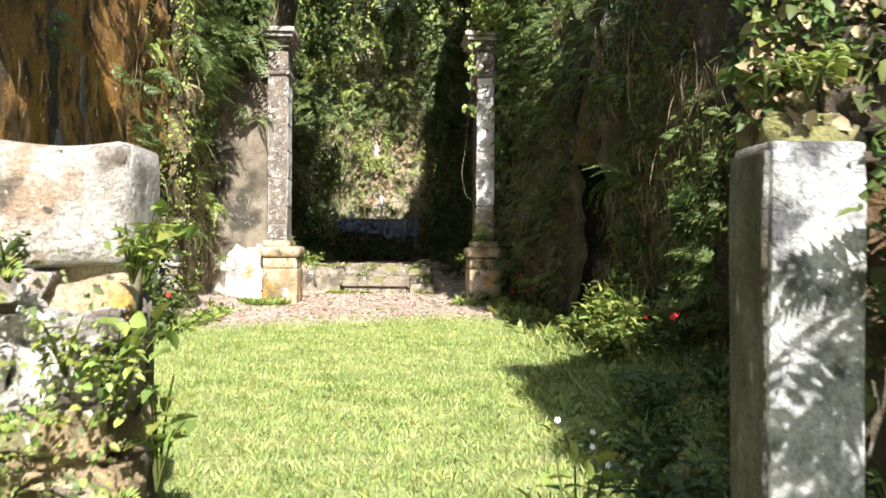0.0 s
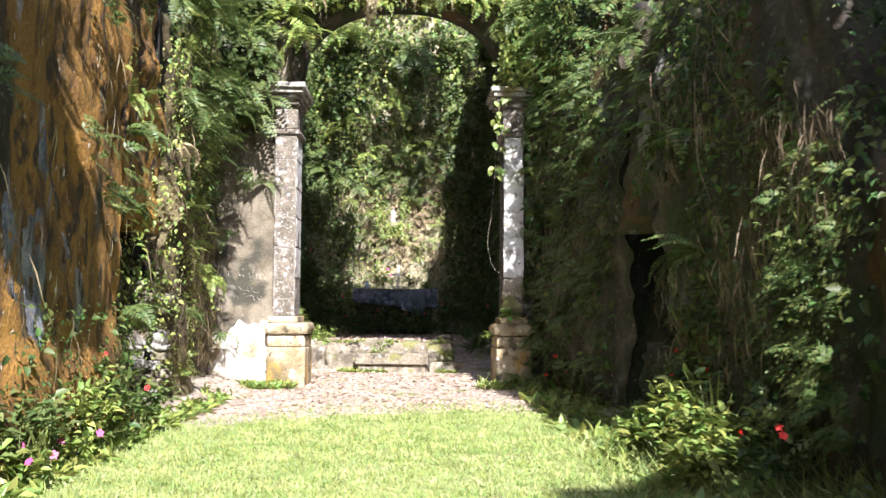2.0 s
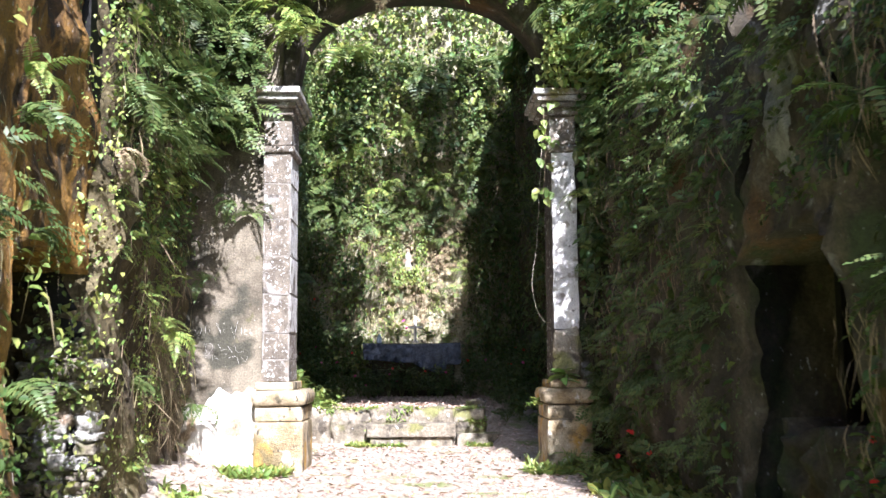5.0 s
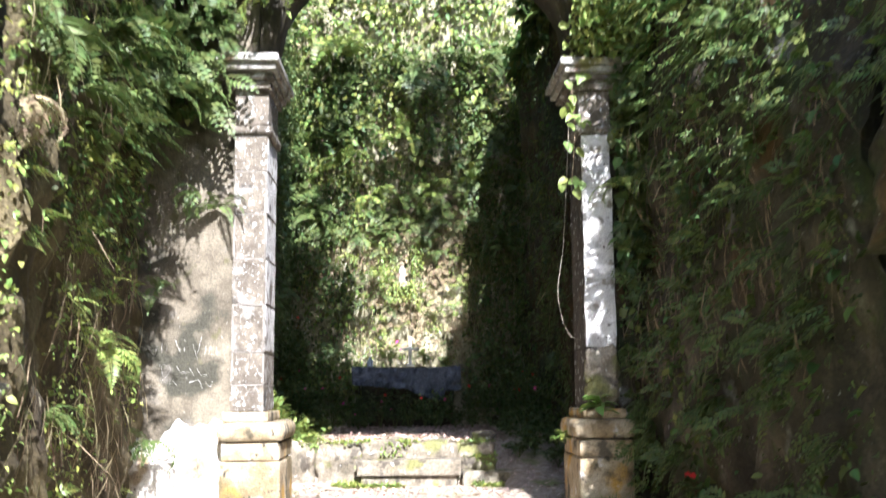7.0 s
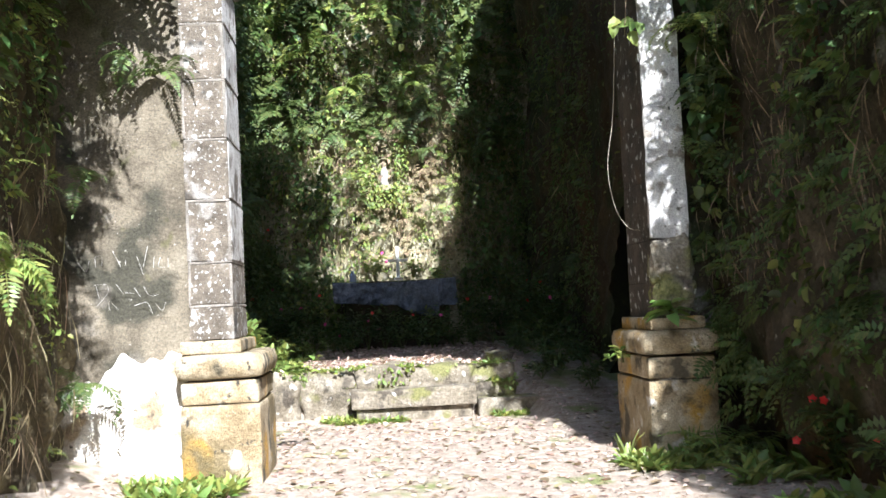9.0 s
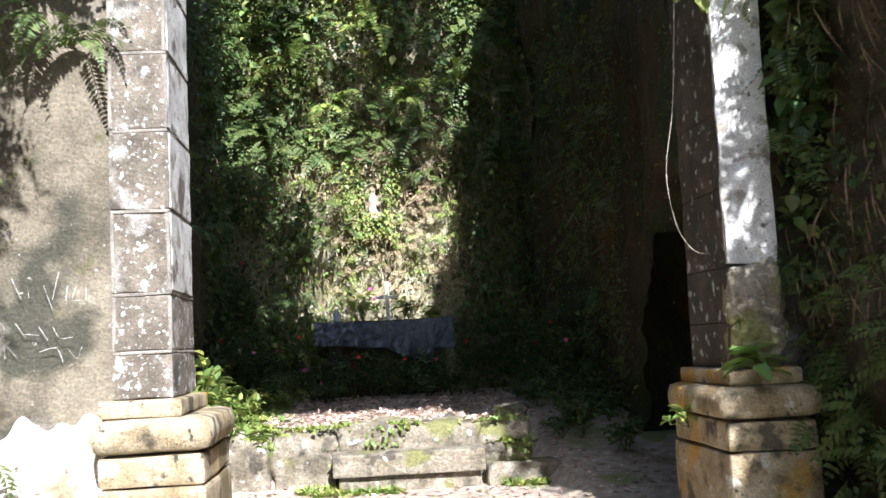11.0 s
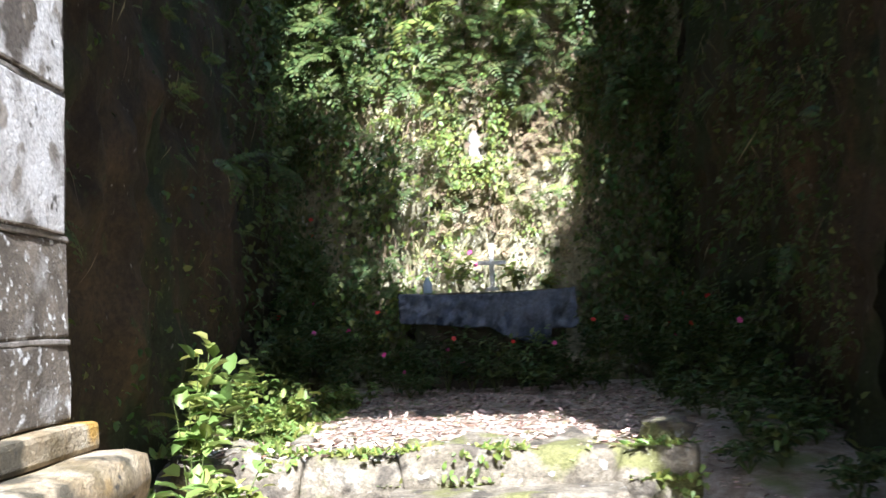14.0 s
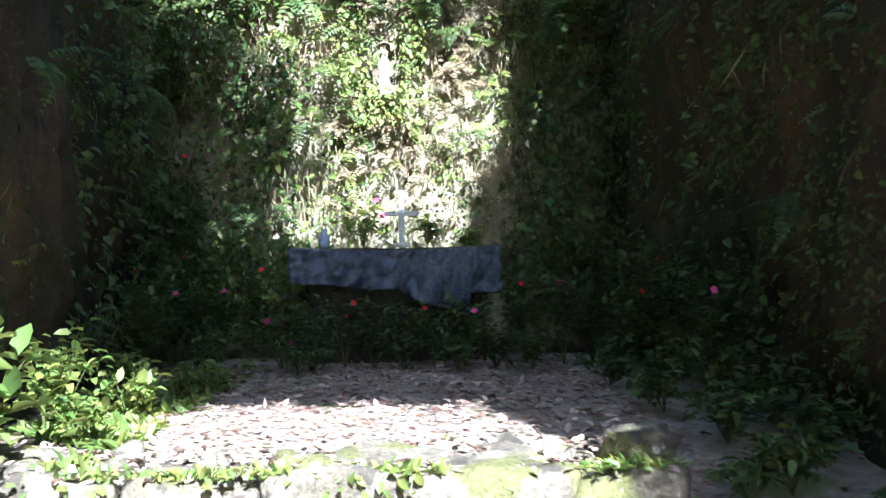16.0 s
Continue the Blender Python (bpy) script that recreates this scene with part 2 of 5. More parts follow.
def bpy_empty(name, x, y, z):
    ob = new(name)
    ob.empty_display_size = 0.1
    ob.location = (x, y, z)
    return ob


def rough_noise(x, y, z, s=1.0):
    return noise.fractal(Vector((x * s, y * s, z * s)), 0.8, 2.0, 4)


def face_relief(p, s, relief, scale, flute=0.0):
    """How far a rock face stands out at p: broad swells, then ledges and pits."""
    d = relief * rough_noise(p.x, p.y, p.z * 0.6, scale)
    if relief > 0.09:
        d += min(0.07, relief * 0.3) * (noise.noise(p * 3.1) + 0.7 * noise.noise(p * 7.3) - 0.6 * abs(noise.noise(p * 2.2)))
    if flute:
        d += flute * math.sin(s * 14 + 2.5 * noise.noise(p * 0.7)) * (0.5 + 0.5 * noise.noise(p * 0.5))
    return d


def wall_patch(name, a, b, relief, scale, s0, z0, rs, rz, mat, label, seed=0, proud=0.02, bulge=None):
    """An irregular skin of old plaster on a panel's face, centred at s0, z0, of half sizes rs, rz."""
    a, b = Vector((*a, 0)), Vector((*b, 0))
    u = (b - a).normalized()
    out = Vector((-u.y, u.x, 0))
    verts, faces, n, rings = [], [], 56, 9
    for k in range(rings + 1):
        for i in range(n):
            t = 6.2832 * i / n
            q = (k / rings) * (1 + 0.25 * noise.noise(Vector((math.cos(t) * 1.6, math.sin(t) * 1.6, seed))) + 0.22 * noise.noise(Vector((math.cos(t) * 6, math.sin(t) * 6, seed + 3))))
            s = s0 + rs * q * math.cos(t)
            p = a + u * s + Vector((0, 0, z0 + rz * q * math.sin(t)))
            verts.append(p + out * (face_relief(p, s, relief, scale) + (bulge(p) if bulge else 0) + (proud if k < rings else -0.05)))
    for k in range(rings):
        for i in range(n):
            j = (i + 1) % n
            faces.append((k * n + i, k * n + j, (k + 1) * n + j, (k + 1) * n + i))
    return tagged(mesh_object(name, verts, faces, mat, smooth=True), label, "plaster", kind="structure")


def panel(name, a, b, low, high, thick, relief, mat, step=0.2, scale=0.7, kind="structure", label="", category="wall", flute=0.0, bulge=None):
    """A wall of real thickness from a to b (plan points); its face lies to the left of a->b. low, high: functions of the distance along it."""
    a, b = Vector((*a, 0)), Vector((*b, 0))
    run = (b - a).length
    u = (b - a) / run
    out = Vector((-u.y, u.x, 0))
    nu = max(2, round(run / step) + 1)
    nv = max(2, round((high(run / 2) - low(run / 2)) / step) + 1)
    verts, faces = [], []
    for i in range(nu):
        s = run * i / (nu - 1)
        for j in range(nv):
            z = low(s) + (high(s) - low(s)) * j / (nv - 1)
            p = a + u * s + Vector((0, 0, z))
            edge = min(1.0, 4 * i / nu, 4 * (nu - 1 - i) / nu) if relief < 0.08 else 1.0
            d = face_relief(p, s, relief, scale, flute) * edge + (bulge(p) if bulge else 0)
            verts.append(p + out * d)
    for i in range(nu):
        s = run * i / (nu - 1)
        for j in (0, nv - 1):
            z = low(s) if j == 0 else high(s)
            verts.append(a + u * s - out * thick + Vector((0, 0, z)))
    base = nu * nv
    for i in range(nu - 1):
        for j in range(nv - 1):
            k = i * nv + j
            faces.append((k, k + 1, k + nv + 1, k + nv))
        q = base + 2 * i
        faces.append((q, q + 2, q + 3, q + 1))
        faces.append((i * nv + nv - 1, q + 1, q + 3, (i + 1) * nv + nv - 1))
        faces.append((i * nv, (i + 1) * nv, q + 2, q))
    faces.append(tuple([j for j in range(nv)] + [base + 1, base]))
    k = (nu - 1) * nv
    faces.append(tuple([k + j for j in range(nv)][::-1] + [base + 2 * (nu - 1), base + 2 * (nu - 1) + 1]))
    ob = mesh_object(name, verts, faces, mat, smooth=True)
    return tagged(ob, label, category, kind=kind)


def box_bm(x0, x1, y0, y1, z0, z1, bevel=0.015, rough=0.0, cuts=0, seed=0):
    bm = bmesh.new()
    bmesh.ops.create_cube(bm, size=1.0)
    for v in bm.verts:
        v.co = Vector(((x0 + x1) / 2 + v.co.x * (x1 - x0), (y0 + y1) / 2 + v.co.y * (y1 - y0), (z0 + z1) / 2 + v.co.z * (z1 - z0)))
    if bevel:
        bmesh.ops.bevel(bm, geom=bm.edges[:], offset=bevel, segments=2, profile=0.6, affect="EDGES")
    if cuts:
        bmesh.ops.subdivide_edges(bm, edges=[e for e in bm.edges if e.calc_length() > 4 * bevel], cuts=cuts, use_grid_fill=True)
    if rough:
        for v in bm.verts:
            v.co += Vector((noise.noise(v.co * 4 + Vector((seed, 0, 0))), noise.noise(v.co * 4 + Vector((0, seed + 7, 0))), noise.noise(v.co * 4 + Vector((0, 0, seed + 13))))) * rough
    return bm


def boulder_bm(cx, cy, cz, sx, sy, sz, seed=0, rough=0.22, sub=2):
    """A laid stone: squared-off, lumpy at two scales."""
    bm = bmesh.new()
    bmesh.ops.create_icosphere(bm, subdivisions=sub, radius=1.0)
    for v in bm.verts:
        q = v.co.copy()
        c = Vector([math.copysign(abs(k) ** 0.5, k) for k in q])
        c *= 1 + rough * noise.noise(q * 1.7 + Vector((seed * 3.1, seed, 0))) + 0.10 * noise.noise(q * 5 + Vector((seed, 0, 9))) + (0.06 * noise.noise(q * 11 + Vector((0, seed, 4))) if sub > 2 else 0)
        v.co = Vector((cx + c.x * sx * 0.56, cy + c.y * sy * 0.56, cz + c.z * sz * 0.56))
    return bm


# ---- ground ----
def step_fn(x, a, b):
    t = min(1, max(0, (x - a) / (b - a)))
    return t * t * (3 - 2 * t)


def ground_z(x, y):
    """Flat lawn; the floor climbs gently behind the gate, beside and behind the platform."""
    rise = 0.58 * step_fn(y, 22.8, 24.0) if x < 1.1 else 0.58 * step_fn(y, 20.5, 25.5)
    lawn = 0.04 * noise.noise(Vector((x * 0.5, y * 0.5, 0)))
    banks = 0.25 * step_fn(abs(x), 2.3, 3.3) * (y < 20)
    return rise + lawn * (y < 19) + banks + 0.012 * noise.noise(Vector((x * 3, y * 3, 4)))


def lawn_edge(x):
    """Where the lawn gives way to bare soil: farther forward along the rock wall on the left."""
    return 14.7 + 0.35 * math.sin(x * 1.7) - 1.9 * step_fn(-x, 1.0, 2.4)


def ground_sheet():
    xs = np.concatenate([[-400, -60, -12], np.arange(-5, 5.01, 0.2), [12, 60, 400]])
    ys = np.concatenate([[-400, -60, -14], np.arange(-6, 34.01, 0.2), [45, 90, 500]])
    verts = [(x, y, ground_z(x, y) if -5.1 < x < 5.1 and -6.1 < y < 34.1 else 0.0) for x in xs for y in ys]
    n = len(ys)
    faces, mats = [], []
    for i in range(len(xs) - 1):
        for j in range(n - 1):
            faces.append((i * n + j, (i + 1) * n + j, (i + 1) * n + j + 1, i * n + j + 1))
            x, y = (xs[i] + xs[i + 1]) / 2, (ys[j] + ys[j + 1]) / 2
            edge = lawn_edge(x) + 0.6 * noise.noise(Vector((x, y, 2)))
            mats.append(1 if y > edge and abs(x) < 4.7 else 0)
    ob = mesh_object("ground", verts, faces, TURF, smooth=True)
    ob.data.materials.append(SOIL)
    ob.data.polygons.foreach_set("material_index", mats)
    return tagged(ob, "short green lawn running into bare leaf-strewn soil", "ground", kind="structure")


ground = ground_sheet()

# ---- walls ----
L0, R0 = -1.86, 1.6          # the gate's opening
GY, GB = 19.22, 19.86           # front and back of the gate wall
TOP = 10.0


def arch_z(x):
    c, h = (L0 + R0) / 2, (R0 - L0) / 2
    k = min(1.0, abs(x - c) / h)
    return 4.97 + 1.47 * (1 - k ** 2.3) ** (1 / 2.3)


def const(v):
    return lambda s: v


def ragged(v, seed, amp=0.5):
    return lambda s: v + amp * noise.noise(Vector((s * 0.6, seed, 0)))


def overhang(p):
    """Unseen high brow added to shadow the left wall; shallow leaning ribs along it."""
    brow = step_fn(p.y, 5.6, 7.2) * (1 - step_fn(p.y, 7.9, 8.3)) * step_fn(p.z, 3.9, 4.3) * (1 - step_fn(p.z, 5.5, 6.0))
    lean = p.y + 0.35 * p.z
    ribs = 0.07 * abs(noise.noise(Vector((lean * 1.3, p.z * 0.12, 3)))) + 0.03 * noise.noise(Vector((lean * 4.2, p.z * 0.3, 8)))
    foot = 0.22 * (1 - step_fn(p.z, 0.5, 1.1)) * (0.6 + noise.noise(Vector((p.y * 1.4, p.z, 5))))
    return 0.85 * brow + ribs + foot


panel("wall_left_near", (-2.9, 12.85), (-3.2, -4.0), const(-0.2), ragged(9.5, 1), 1.2, 0.09, ORANGE, 0.08, 1.6, label="tall rock wall streaked orange, black and white", bulge=overhang)
panel("wall_left_over_recess", (-2.93, 14.45), (-2.9, 12.85), lambda s: 2.35 - 0.25 * abs(s / 0.8 - 1) ** 2.2, ragged(9.4, 17), 1.3, 0.16, ORANGE, 0.08, 1.2, label="orange rock over a low dark recess")
# recess lining is coloured black to hold the shade inside
panel("wall_left_recess", (-4.25, 14.5), (-4.25, 12.4), const(-0.2), ragged(9.0, 2), 0.8, 0.3, SHADE_ROCK, 0.25, label="dark back of a recess in the rock wall")
panel("wall_left_recess_side", (-2.95, 14.4), (-4.4, 14.4), const(-0.2), ragged(9.0, 3), 0.6, 0.25, SHADE_ROCK, 0.25, label="rubble side of the recess")
panel("wall_left_far", (-3.33, 19.3), (-2.95, 14.4), const(-0.2), ragged(9.5, 4), 1.4, 0.3, ROOTY, 0.09, 0.8, label="brown rock wall with hanging roots and creepers", flute=0.07)
# gate wall: two piers and the arched part between them
panel("wall_gate_pier_left", (L0 - 0.12, GY), (-3.6, GY), const(-0.2), ragged(TOP, 5), GB - GY, 0.05, PLASTER, 0.12, 1.2, label="weathered brown plaster pier of the arched gate")
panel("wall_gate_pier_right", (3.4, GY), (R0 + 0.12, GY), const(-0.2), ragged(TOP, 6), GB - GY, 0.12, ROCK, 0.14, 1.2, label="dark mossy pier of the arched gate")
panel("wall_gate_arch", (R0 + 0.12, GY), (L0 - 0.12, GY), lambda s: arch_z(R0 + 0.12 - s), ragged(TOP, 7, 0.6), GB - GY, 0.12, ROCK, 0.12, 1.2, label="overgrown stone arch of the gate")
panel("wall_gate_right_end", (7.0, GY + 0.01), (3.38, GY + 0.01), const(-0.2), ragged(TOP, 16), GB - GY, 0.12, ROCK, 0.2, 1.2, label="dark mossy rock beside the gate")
# right-hand wall with a doorway
NY0, NY1, NZ = 12.4, 14.4, 2.4


def rx(y):
    return 2.78 - 0.07 * (y - 12.3) if y > 12.3 else 2.78 + 0.03 * (12.3 - y)


def near_top(s):
    """Made-up top of the right-hand wall, stepped out of view to shadow the lawn."""
    y = s - 4.0
    h = 9.6 - 4.4 * step_fn(y, -2.0, -1.3) - 3.2 * step_fn(y, 3.2, 3.9) + 2.9 * step_fn(y, 8.3, 9.8)
    return h + 0.2 * noise.noise(Vector((s * 1.9, 8, 0)))


# Made-up top: low to let sun onto the pilaster, then raised for shade.
def mid_top(s):
    return 4.6 + 2.8 * step_fn(s, 5.0, 5.4) + 0.25 * noise.noise(Vector((s * 1.5, 2, 0)))


DOOR_WALL = ((rx(NY0), NY0), (rx(NY1), NY1))
FAR_WALL = ((rx(NY1), NY1), (rx(19.4), 19.4))
panel("wall_right_near", (rx(-4), -4.0), (rx(NY0), NY0), const(-0.2), near_top, 1.2, 0.28, ROCK, 0.11, 0.9, label="dark mossy rock wall, unseen stretches placed to cast shade")
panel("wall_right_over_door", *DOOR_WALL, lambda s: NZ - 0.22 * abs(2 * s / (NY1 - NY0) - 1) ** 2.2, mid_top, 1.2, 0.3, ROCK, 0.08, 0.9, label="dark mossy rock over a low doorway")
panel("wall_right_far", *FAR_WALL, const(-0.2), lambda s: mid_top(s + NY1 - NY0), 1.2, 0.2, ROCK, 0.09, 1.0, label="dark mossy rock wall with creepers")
panel("wall_door_sill", (rx(NY0) + 0.22, NY0 - 0.15), (rx(NY1) + 0.22, NY1 + 0.15), const(-0.2), lambda s: 0.84 + 0.14 * noise.noise(Vector((s * 2.4, 6, 0))), 0.7, 0.16, ROCK, 0.06, 3.2, label="rough rubble blocking the foot of the doorway")
wall_patch("wall_plaster_remnant", *DOOR_WALL, 0.3, 0.9, 1.3, 3.45, 0.24, 0.72, PATCH, "pale grey plaster left on the dark rock", 4)
for k, (s_, z_, rs_, rz_) in enumerate(((2.3, 1.5, 0.3, 0.6), (1.85, 1.75, 0.22, 0.5), (2.75, 1.8, 0.2, 0.55), (2.1, 2.6, 0.16, 0.4), (1.4, 1.3, 0.16, 0.35))):
    wall_patch("wall_stain", (-2.9, 12.85), (-3.2, -4.0), 0.09, 1.6, s_, z_, rs_, rz_, GREYBLUE, "grey-blue crust on the orange rock", 14 + 5 * k, 0.004, overhang)
# Made-up backing wall: closes off the sky, and its tall part shades the gate.
panel("wall_right_outer", (4.7, -2.0), (4.7, 19.3), const(0.0), lambda s: 7.4 + 3.6 * step_fn(s, 9.5, 10.5) + 0.4 * noise.noise(Vector((s * 0.6, 18, 0))), 0.8, 0.3, ROCK, 0.2, 0.8, label="added dark rock behind the ledge, raised to shade the gate")
# doorway lining is coloured black to hold the shade inside
panel("wall_door_back", (4.62, 11.8), (4.6, 15.1), const(-0.2), const(2.85), 0.4, 0.2, SHADE_ROCK, 0.3, label="dark back of the doorway")
panel("wall_door_side_near", (4.6, 11.9), (3.6, 12.0), const(-0.2), const(2.85), 0.4, 0.1, SHADE_ROCK, 0.3, label="dark side of the doorway")
panel("wall_door_side_far", (3.4, 14.75), (4.6, 14.8), const(-0.2), const(2.85), 0.4, 0.1, SHADE_ROCK, 0.3, label="dark side of the doorway")
ceil_d = part("ceiling_doorway", box_bm(3.2, 4.66, 11.8, 15.1, 2.86, 3.1), SHADE_ROCK)
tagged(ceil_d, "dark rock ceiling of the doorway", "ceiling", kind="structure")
# Added out of view behind the start, only to throw shade on the lawn.
panel("wall_unseen_behind", (3.3, -14.0), (3.3, -3.6), const(-0.2), lambda s: 6.0 + 3.8 * step_fn(s, 5.3, 5.9) + 0.3 * noise.noise(Vector((s * 1.5, 15, 0))), 1.0, 0.4, ROCK, 0.4, 0.7, label="dark mossy rock wall, unseen stretches placed to cast shade")
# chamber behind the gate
# left side is carried up out of view to hold back skylight
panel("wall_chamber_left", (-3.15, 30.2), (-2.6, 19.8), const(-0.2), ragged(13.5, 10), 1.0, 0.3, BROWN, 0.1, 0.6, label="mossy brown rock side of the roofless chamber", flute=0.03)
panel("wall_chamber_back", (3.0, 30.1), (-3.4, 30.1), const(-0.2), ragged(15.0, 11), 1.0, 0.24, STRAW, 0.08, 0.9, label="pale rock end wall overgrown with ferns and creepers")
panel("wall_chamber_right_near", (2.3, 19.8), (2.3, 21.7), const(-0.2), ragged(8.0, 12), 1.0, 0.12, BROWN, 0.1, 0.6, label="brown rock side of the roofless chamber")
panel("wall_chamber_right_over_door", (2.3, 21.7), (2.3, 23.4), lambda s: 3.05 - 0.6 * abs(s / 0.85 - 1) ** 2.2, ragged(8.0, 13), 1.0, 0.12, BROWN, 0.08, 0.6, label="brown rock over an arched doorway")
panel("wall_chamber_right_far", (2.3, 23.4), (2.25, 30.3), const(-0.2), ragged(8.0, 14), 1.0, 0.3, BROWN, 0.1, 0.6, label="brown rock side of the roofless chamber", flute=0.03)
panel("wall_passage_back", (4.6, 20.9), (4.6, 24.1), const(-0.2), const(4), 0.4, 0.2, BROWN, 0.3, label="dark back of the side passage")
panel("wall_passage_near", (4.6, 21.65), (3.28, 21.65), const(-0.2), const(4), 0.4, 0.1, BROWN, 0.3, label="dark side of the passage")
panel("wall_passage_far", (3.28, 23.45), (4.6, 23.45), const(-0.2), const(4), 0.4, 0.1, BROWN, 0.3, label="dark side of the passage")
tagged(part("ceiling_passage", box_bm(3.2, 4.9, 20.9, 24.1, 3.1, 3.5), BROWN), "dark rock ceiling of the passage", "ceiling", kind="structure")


# ---- pilasters ----
COAT = material("lime_coat", [(0.3, (0.36, 0.34, 0.31)), (0.5, (0.56, 0.54, 0.51)), (0.7, (0.70, 0.69, 0.67))], 5.0, bump=0.5, bump_scale=40, spots=[((0.26, 0.23, 0.19), 7.0, 0.55), ((0.12, 0.10, 0.08), 3.5, 0.60), ((0.10, 0.09, 0.07), 16.0, 0.62)])

def pilaster(p0, p1, s0, s1, c0, c1, coated, label):
    """p: the pedestal, s: the shaft, c: the cornice, each from x to x. coated: stone darkened for its unlit inner side,
    with a pale coat of lime on its face.
    """
    th = empty("pilaster", 0, 0, 0, label, "pilaster", "pilasters of the gate")
    part("plinth", box_bm(p0, p1, 18.9, 20.0, -0.15, 0.63, 0.03, 0.012, 3, 1), OCHRE, th, "ochre-stained plinth block")
    part("plinth_band", box_bm(p0 + 0.01, p1 - 0.01, 18.91, 19.99, 0.64, 0.82, 0.025, 0.01, 3, 2), OCHRE, th)
    part("torus", box_bm(p0 - 0.035, p1 + 0.035, 18.86, 20.03, 0.832, 1.03, 0.08, 0.008, 3, 3), OCHRE, th, "rounded moulding with yellow lichen", smooth=True)
    part("fillet", box_bm(s0 - 0.07, s1 + 0.07, 18.97, 19.96, 1.033, 1.135, 0.02, 0.006, 3, 4), OCHRE, th)
    joints = (1.14, 1.425, 1.78, 2.285, 2.78, 3.27, 3.74, 4.14)
    for k, (za, zb) in enumerate(zip(joints, joints[1:])):
        part("stone_block", box_bm(s0, s1, 19.08, 19.86, za, zb - (0.004 if coated else 0.02), 0.006 if coated else 0.012, 0.012, 7, 10 if coated else 10 + k), DARKENED if coated else LICHEN, th)
        if coated:
            if za < 1.7:
                part("rough_facing", boulder_bm((s0 + s1) / 2, 19.1, (za + zb) / 2, s1 - s0 - 0.02, 0.16, zb - za + 0.02, 75 + k, 0.3, 4), EARTH, th, smooth=True)
            continue
        if za > 1.7:
            part("lime_coat", box_bm(s1 - 0.006, s1 + 0.007, 19.1, 19.83, za + 0.006, zb - 0.026, 0.005, 0.01, 9, 71 + k), COAT, th, "white flaking coat of lime")
        # pale bedding mortar, a little proud of the stone
        part("mortar_bed", box_bm(s0 - 0.001, s1 + 0.001, 19.077, 19.863, zb - 0.022, zb - 0.002, 0.005, 0.007, 7, 40 + k), MORTAR, th)
        for m0, m1 in ((s0 - 0.002, s0 + 0.02), (s1 - 0.02, s1 + 0.002)):
            part("margin_strip", box_bm(m0, m1, 19.072, 19.1, za + 0.002, zb - 0.026, 0.006, 0.006, 6, 60 + k), MORTAR if k % 3 else LICHEN, th)
    if coated:
        part("lime_coat", box_bm(s0 + 0.004, s1 - 0.002, 19.05, 19.082, 1.79, 4.135, 0.01, 0.02, 22, 70), COAT, th, "pale flaking coat of lime")
    part("astragal", box_bm(s0 - 0.06, s1 + 0.05, 19.03, 19.9, 4.145, 4.24, 0.035, 0.004, 2), LICHEN, th, smooth=True)
    part("necking", box_bm(s0 - 0.01, s1 + 0.01, 19.07, 19.87, 4.245, 4.64, 0.015, 0.008, 3), LICHEN, th)
    for i, (o, za, zb) in enumerate(((0.7, 4.645, 4.73), (0.45, 4.735, 4.8), (0.2, 4.805, 4.88), (0.0, 4.885, 4.965))):
        a, b = c0 + (s0 - c0) * o, c1 + (s1 - c1) * o
        part("cornice_moulding", box_bm(a, b, 19.08 - (s0 - c0) * (1 - o), 19.86 + (s0 - c0) * (1 - o), za, zb, 0.015, 0.008, 3, 80 + i), PALE if i > 1 else LICHEN, th)
    return th


pilaster(-2.27, -1.64, -2.2, -1.85, -2.55, -1.70, False, "square stone pilaster with white lichen on an ochre pedestal")
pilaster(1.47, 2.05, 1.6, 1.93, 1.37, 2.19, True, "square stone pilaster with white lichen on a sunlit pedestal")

# limewash left on the foot of the plaster
def wash_top(s_):
    return 0.98 + 0.28 * noise.noise(Vector((s_ * 3, 0, 5))) + 0.1 * noise.noise(Vector((s_ * 10, 0, 2))) - 0.12 * step_fn(s_, 0.6, 1.1)


panel("wall_gate_limewash", (-2.2, 19.17), (-3.3, 19.17), const(-0.1), wash_top, 0.1, 0.03, LIMEWASH, 0.02, 2.0, label="flaking white limewash at the foot of the pier")

# ---- platform, steps, altar ----
plat = empty("platform", 0, 0, 0, "low stone platform strewn with fallen leaves", "platform", kind="structure")
xs = [-2.5, -1.65, -1.0, 0.42, 0.95]
for i, (a, b) in enumerate(zip(xs, xs[1:])):
    part("edge_stone", box_bm(a + 0.002, b - 0.002, 22.95 + 0.05 * (i % 2), 23.8, -0.1, 0.6 - 0.03 * (i % 2), 0.06, 0.085, 12, i), EARTH, plat, smooth=True)
part("step_slab", box_bm(-1.05, 0.42, 22.6, 23.06, 0.16, 0.37, 0.02, 0.015, 4, 20), EARTH, plat, "worn pale step slab")
part("step_foot", box_bm(-1.0, 0.36, 22.68, 23.0, -0.1, 0.155, 0.02, 0.02, 3, 21), EARTH, plat)
part("side_slab", box_bm(0.44, 1.25, 22.65, 23.1, -0.1, 0.2, 0.04, 0.03, 3, 22), EARTH, plat)
tagged(part("stone", boulder_bm(0.78, 23.35, 0.63, 0.3, 0.22, 0.17, 5, 0.45, 3), EARTH, smooth=True), "rough pale stone on the platform's corner", "stone")

altar = empty("altar", 0, 0, 0, "dark stone altar block under a plastic sheet", "altar")
part("block", box_bm(-1.3, 0.6, 29.25, 30.0, 0.4, 1.66, 0.03, 0.03, 5, 3), BROWN, altar)
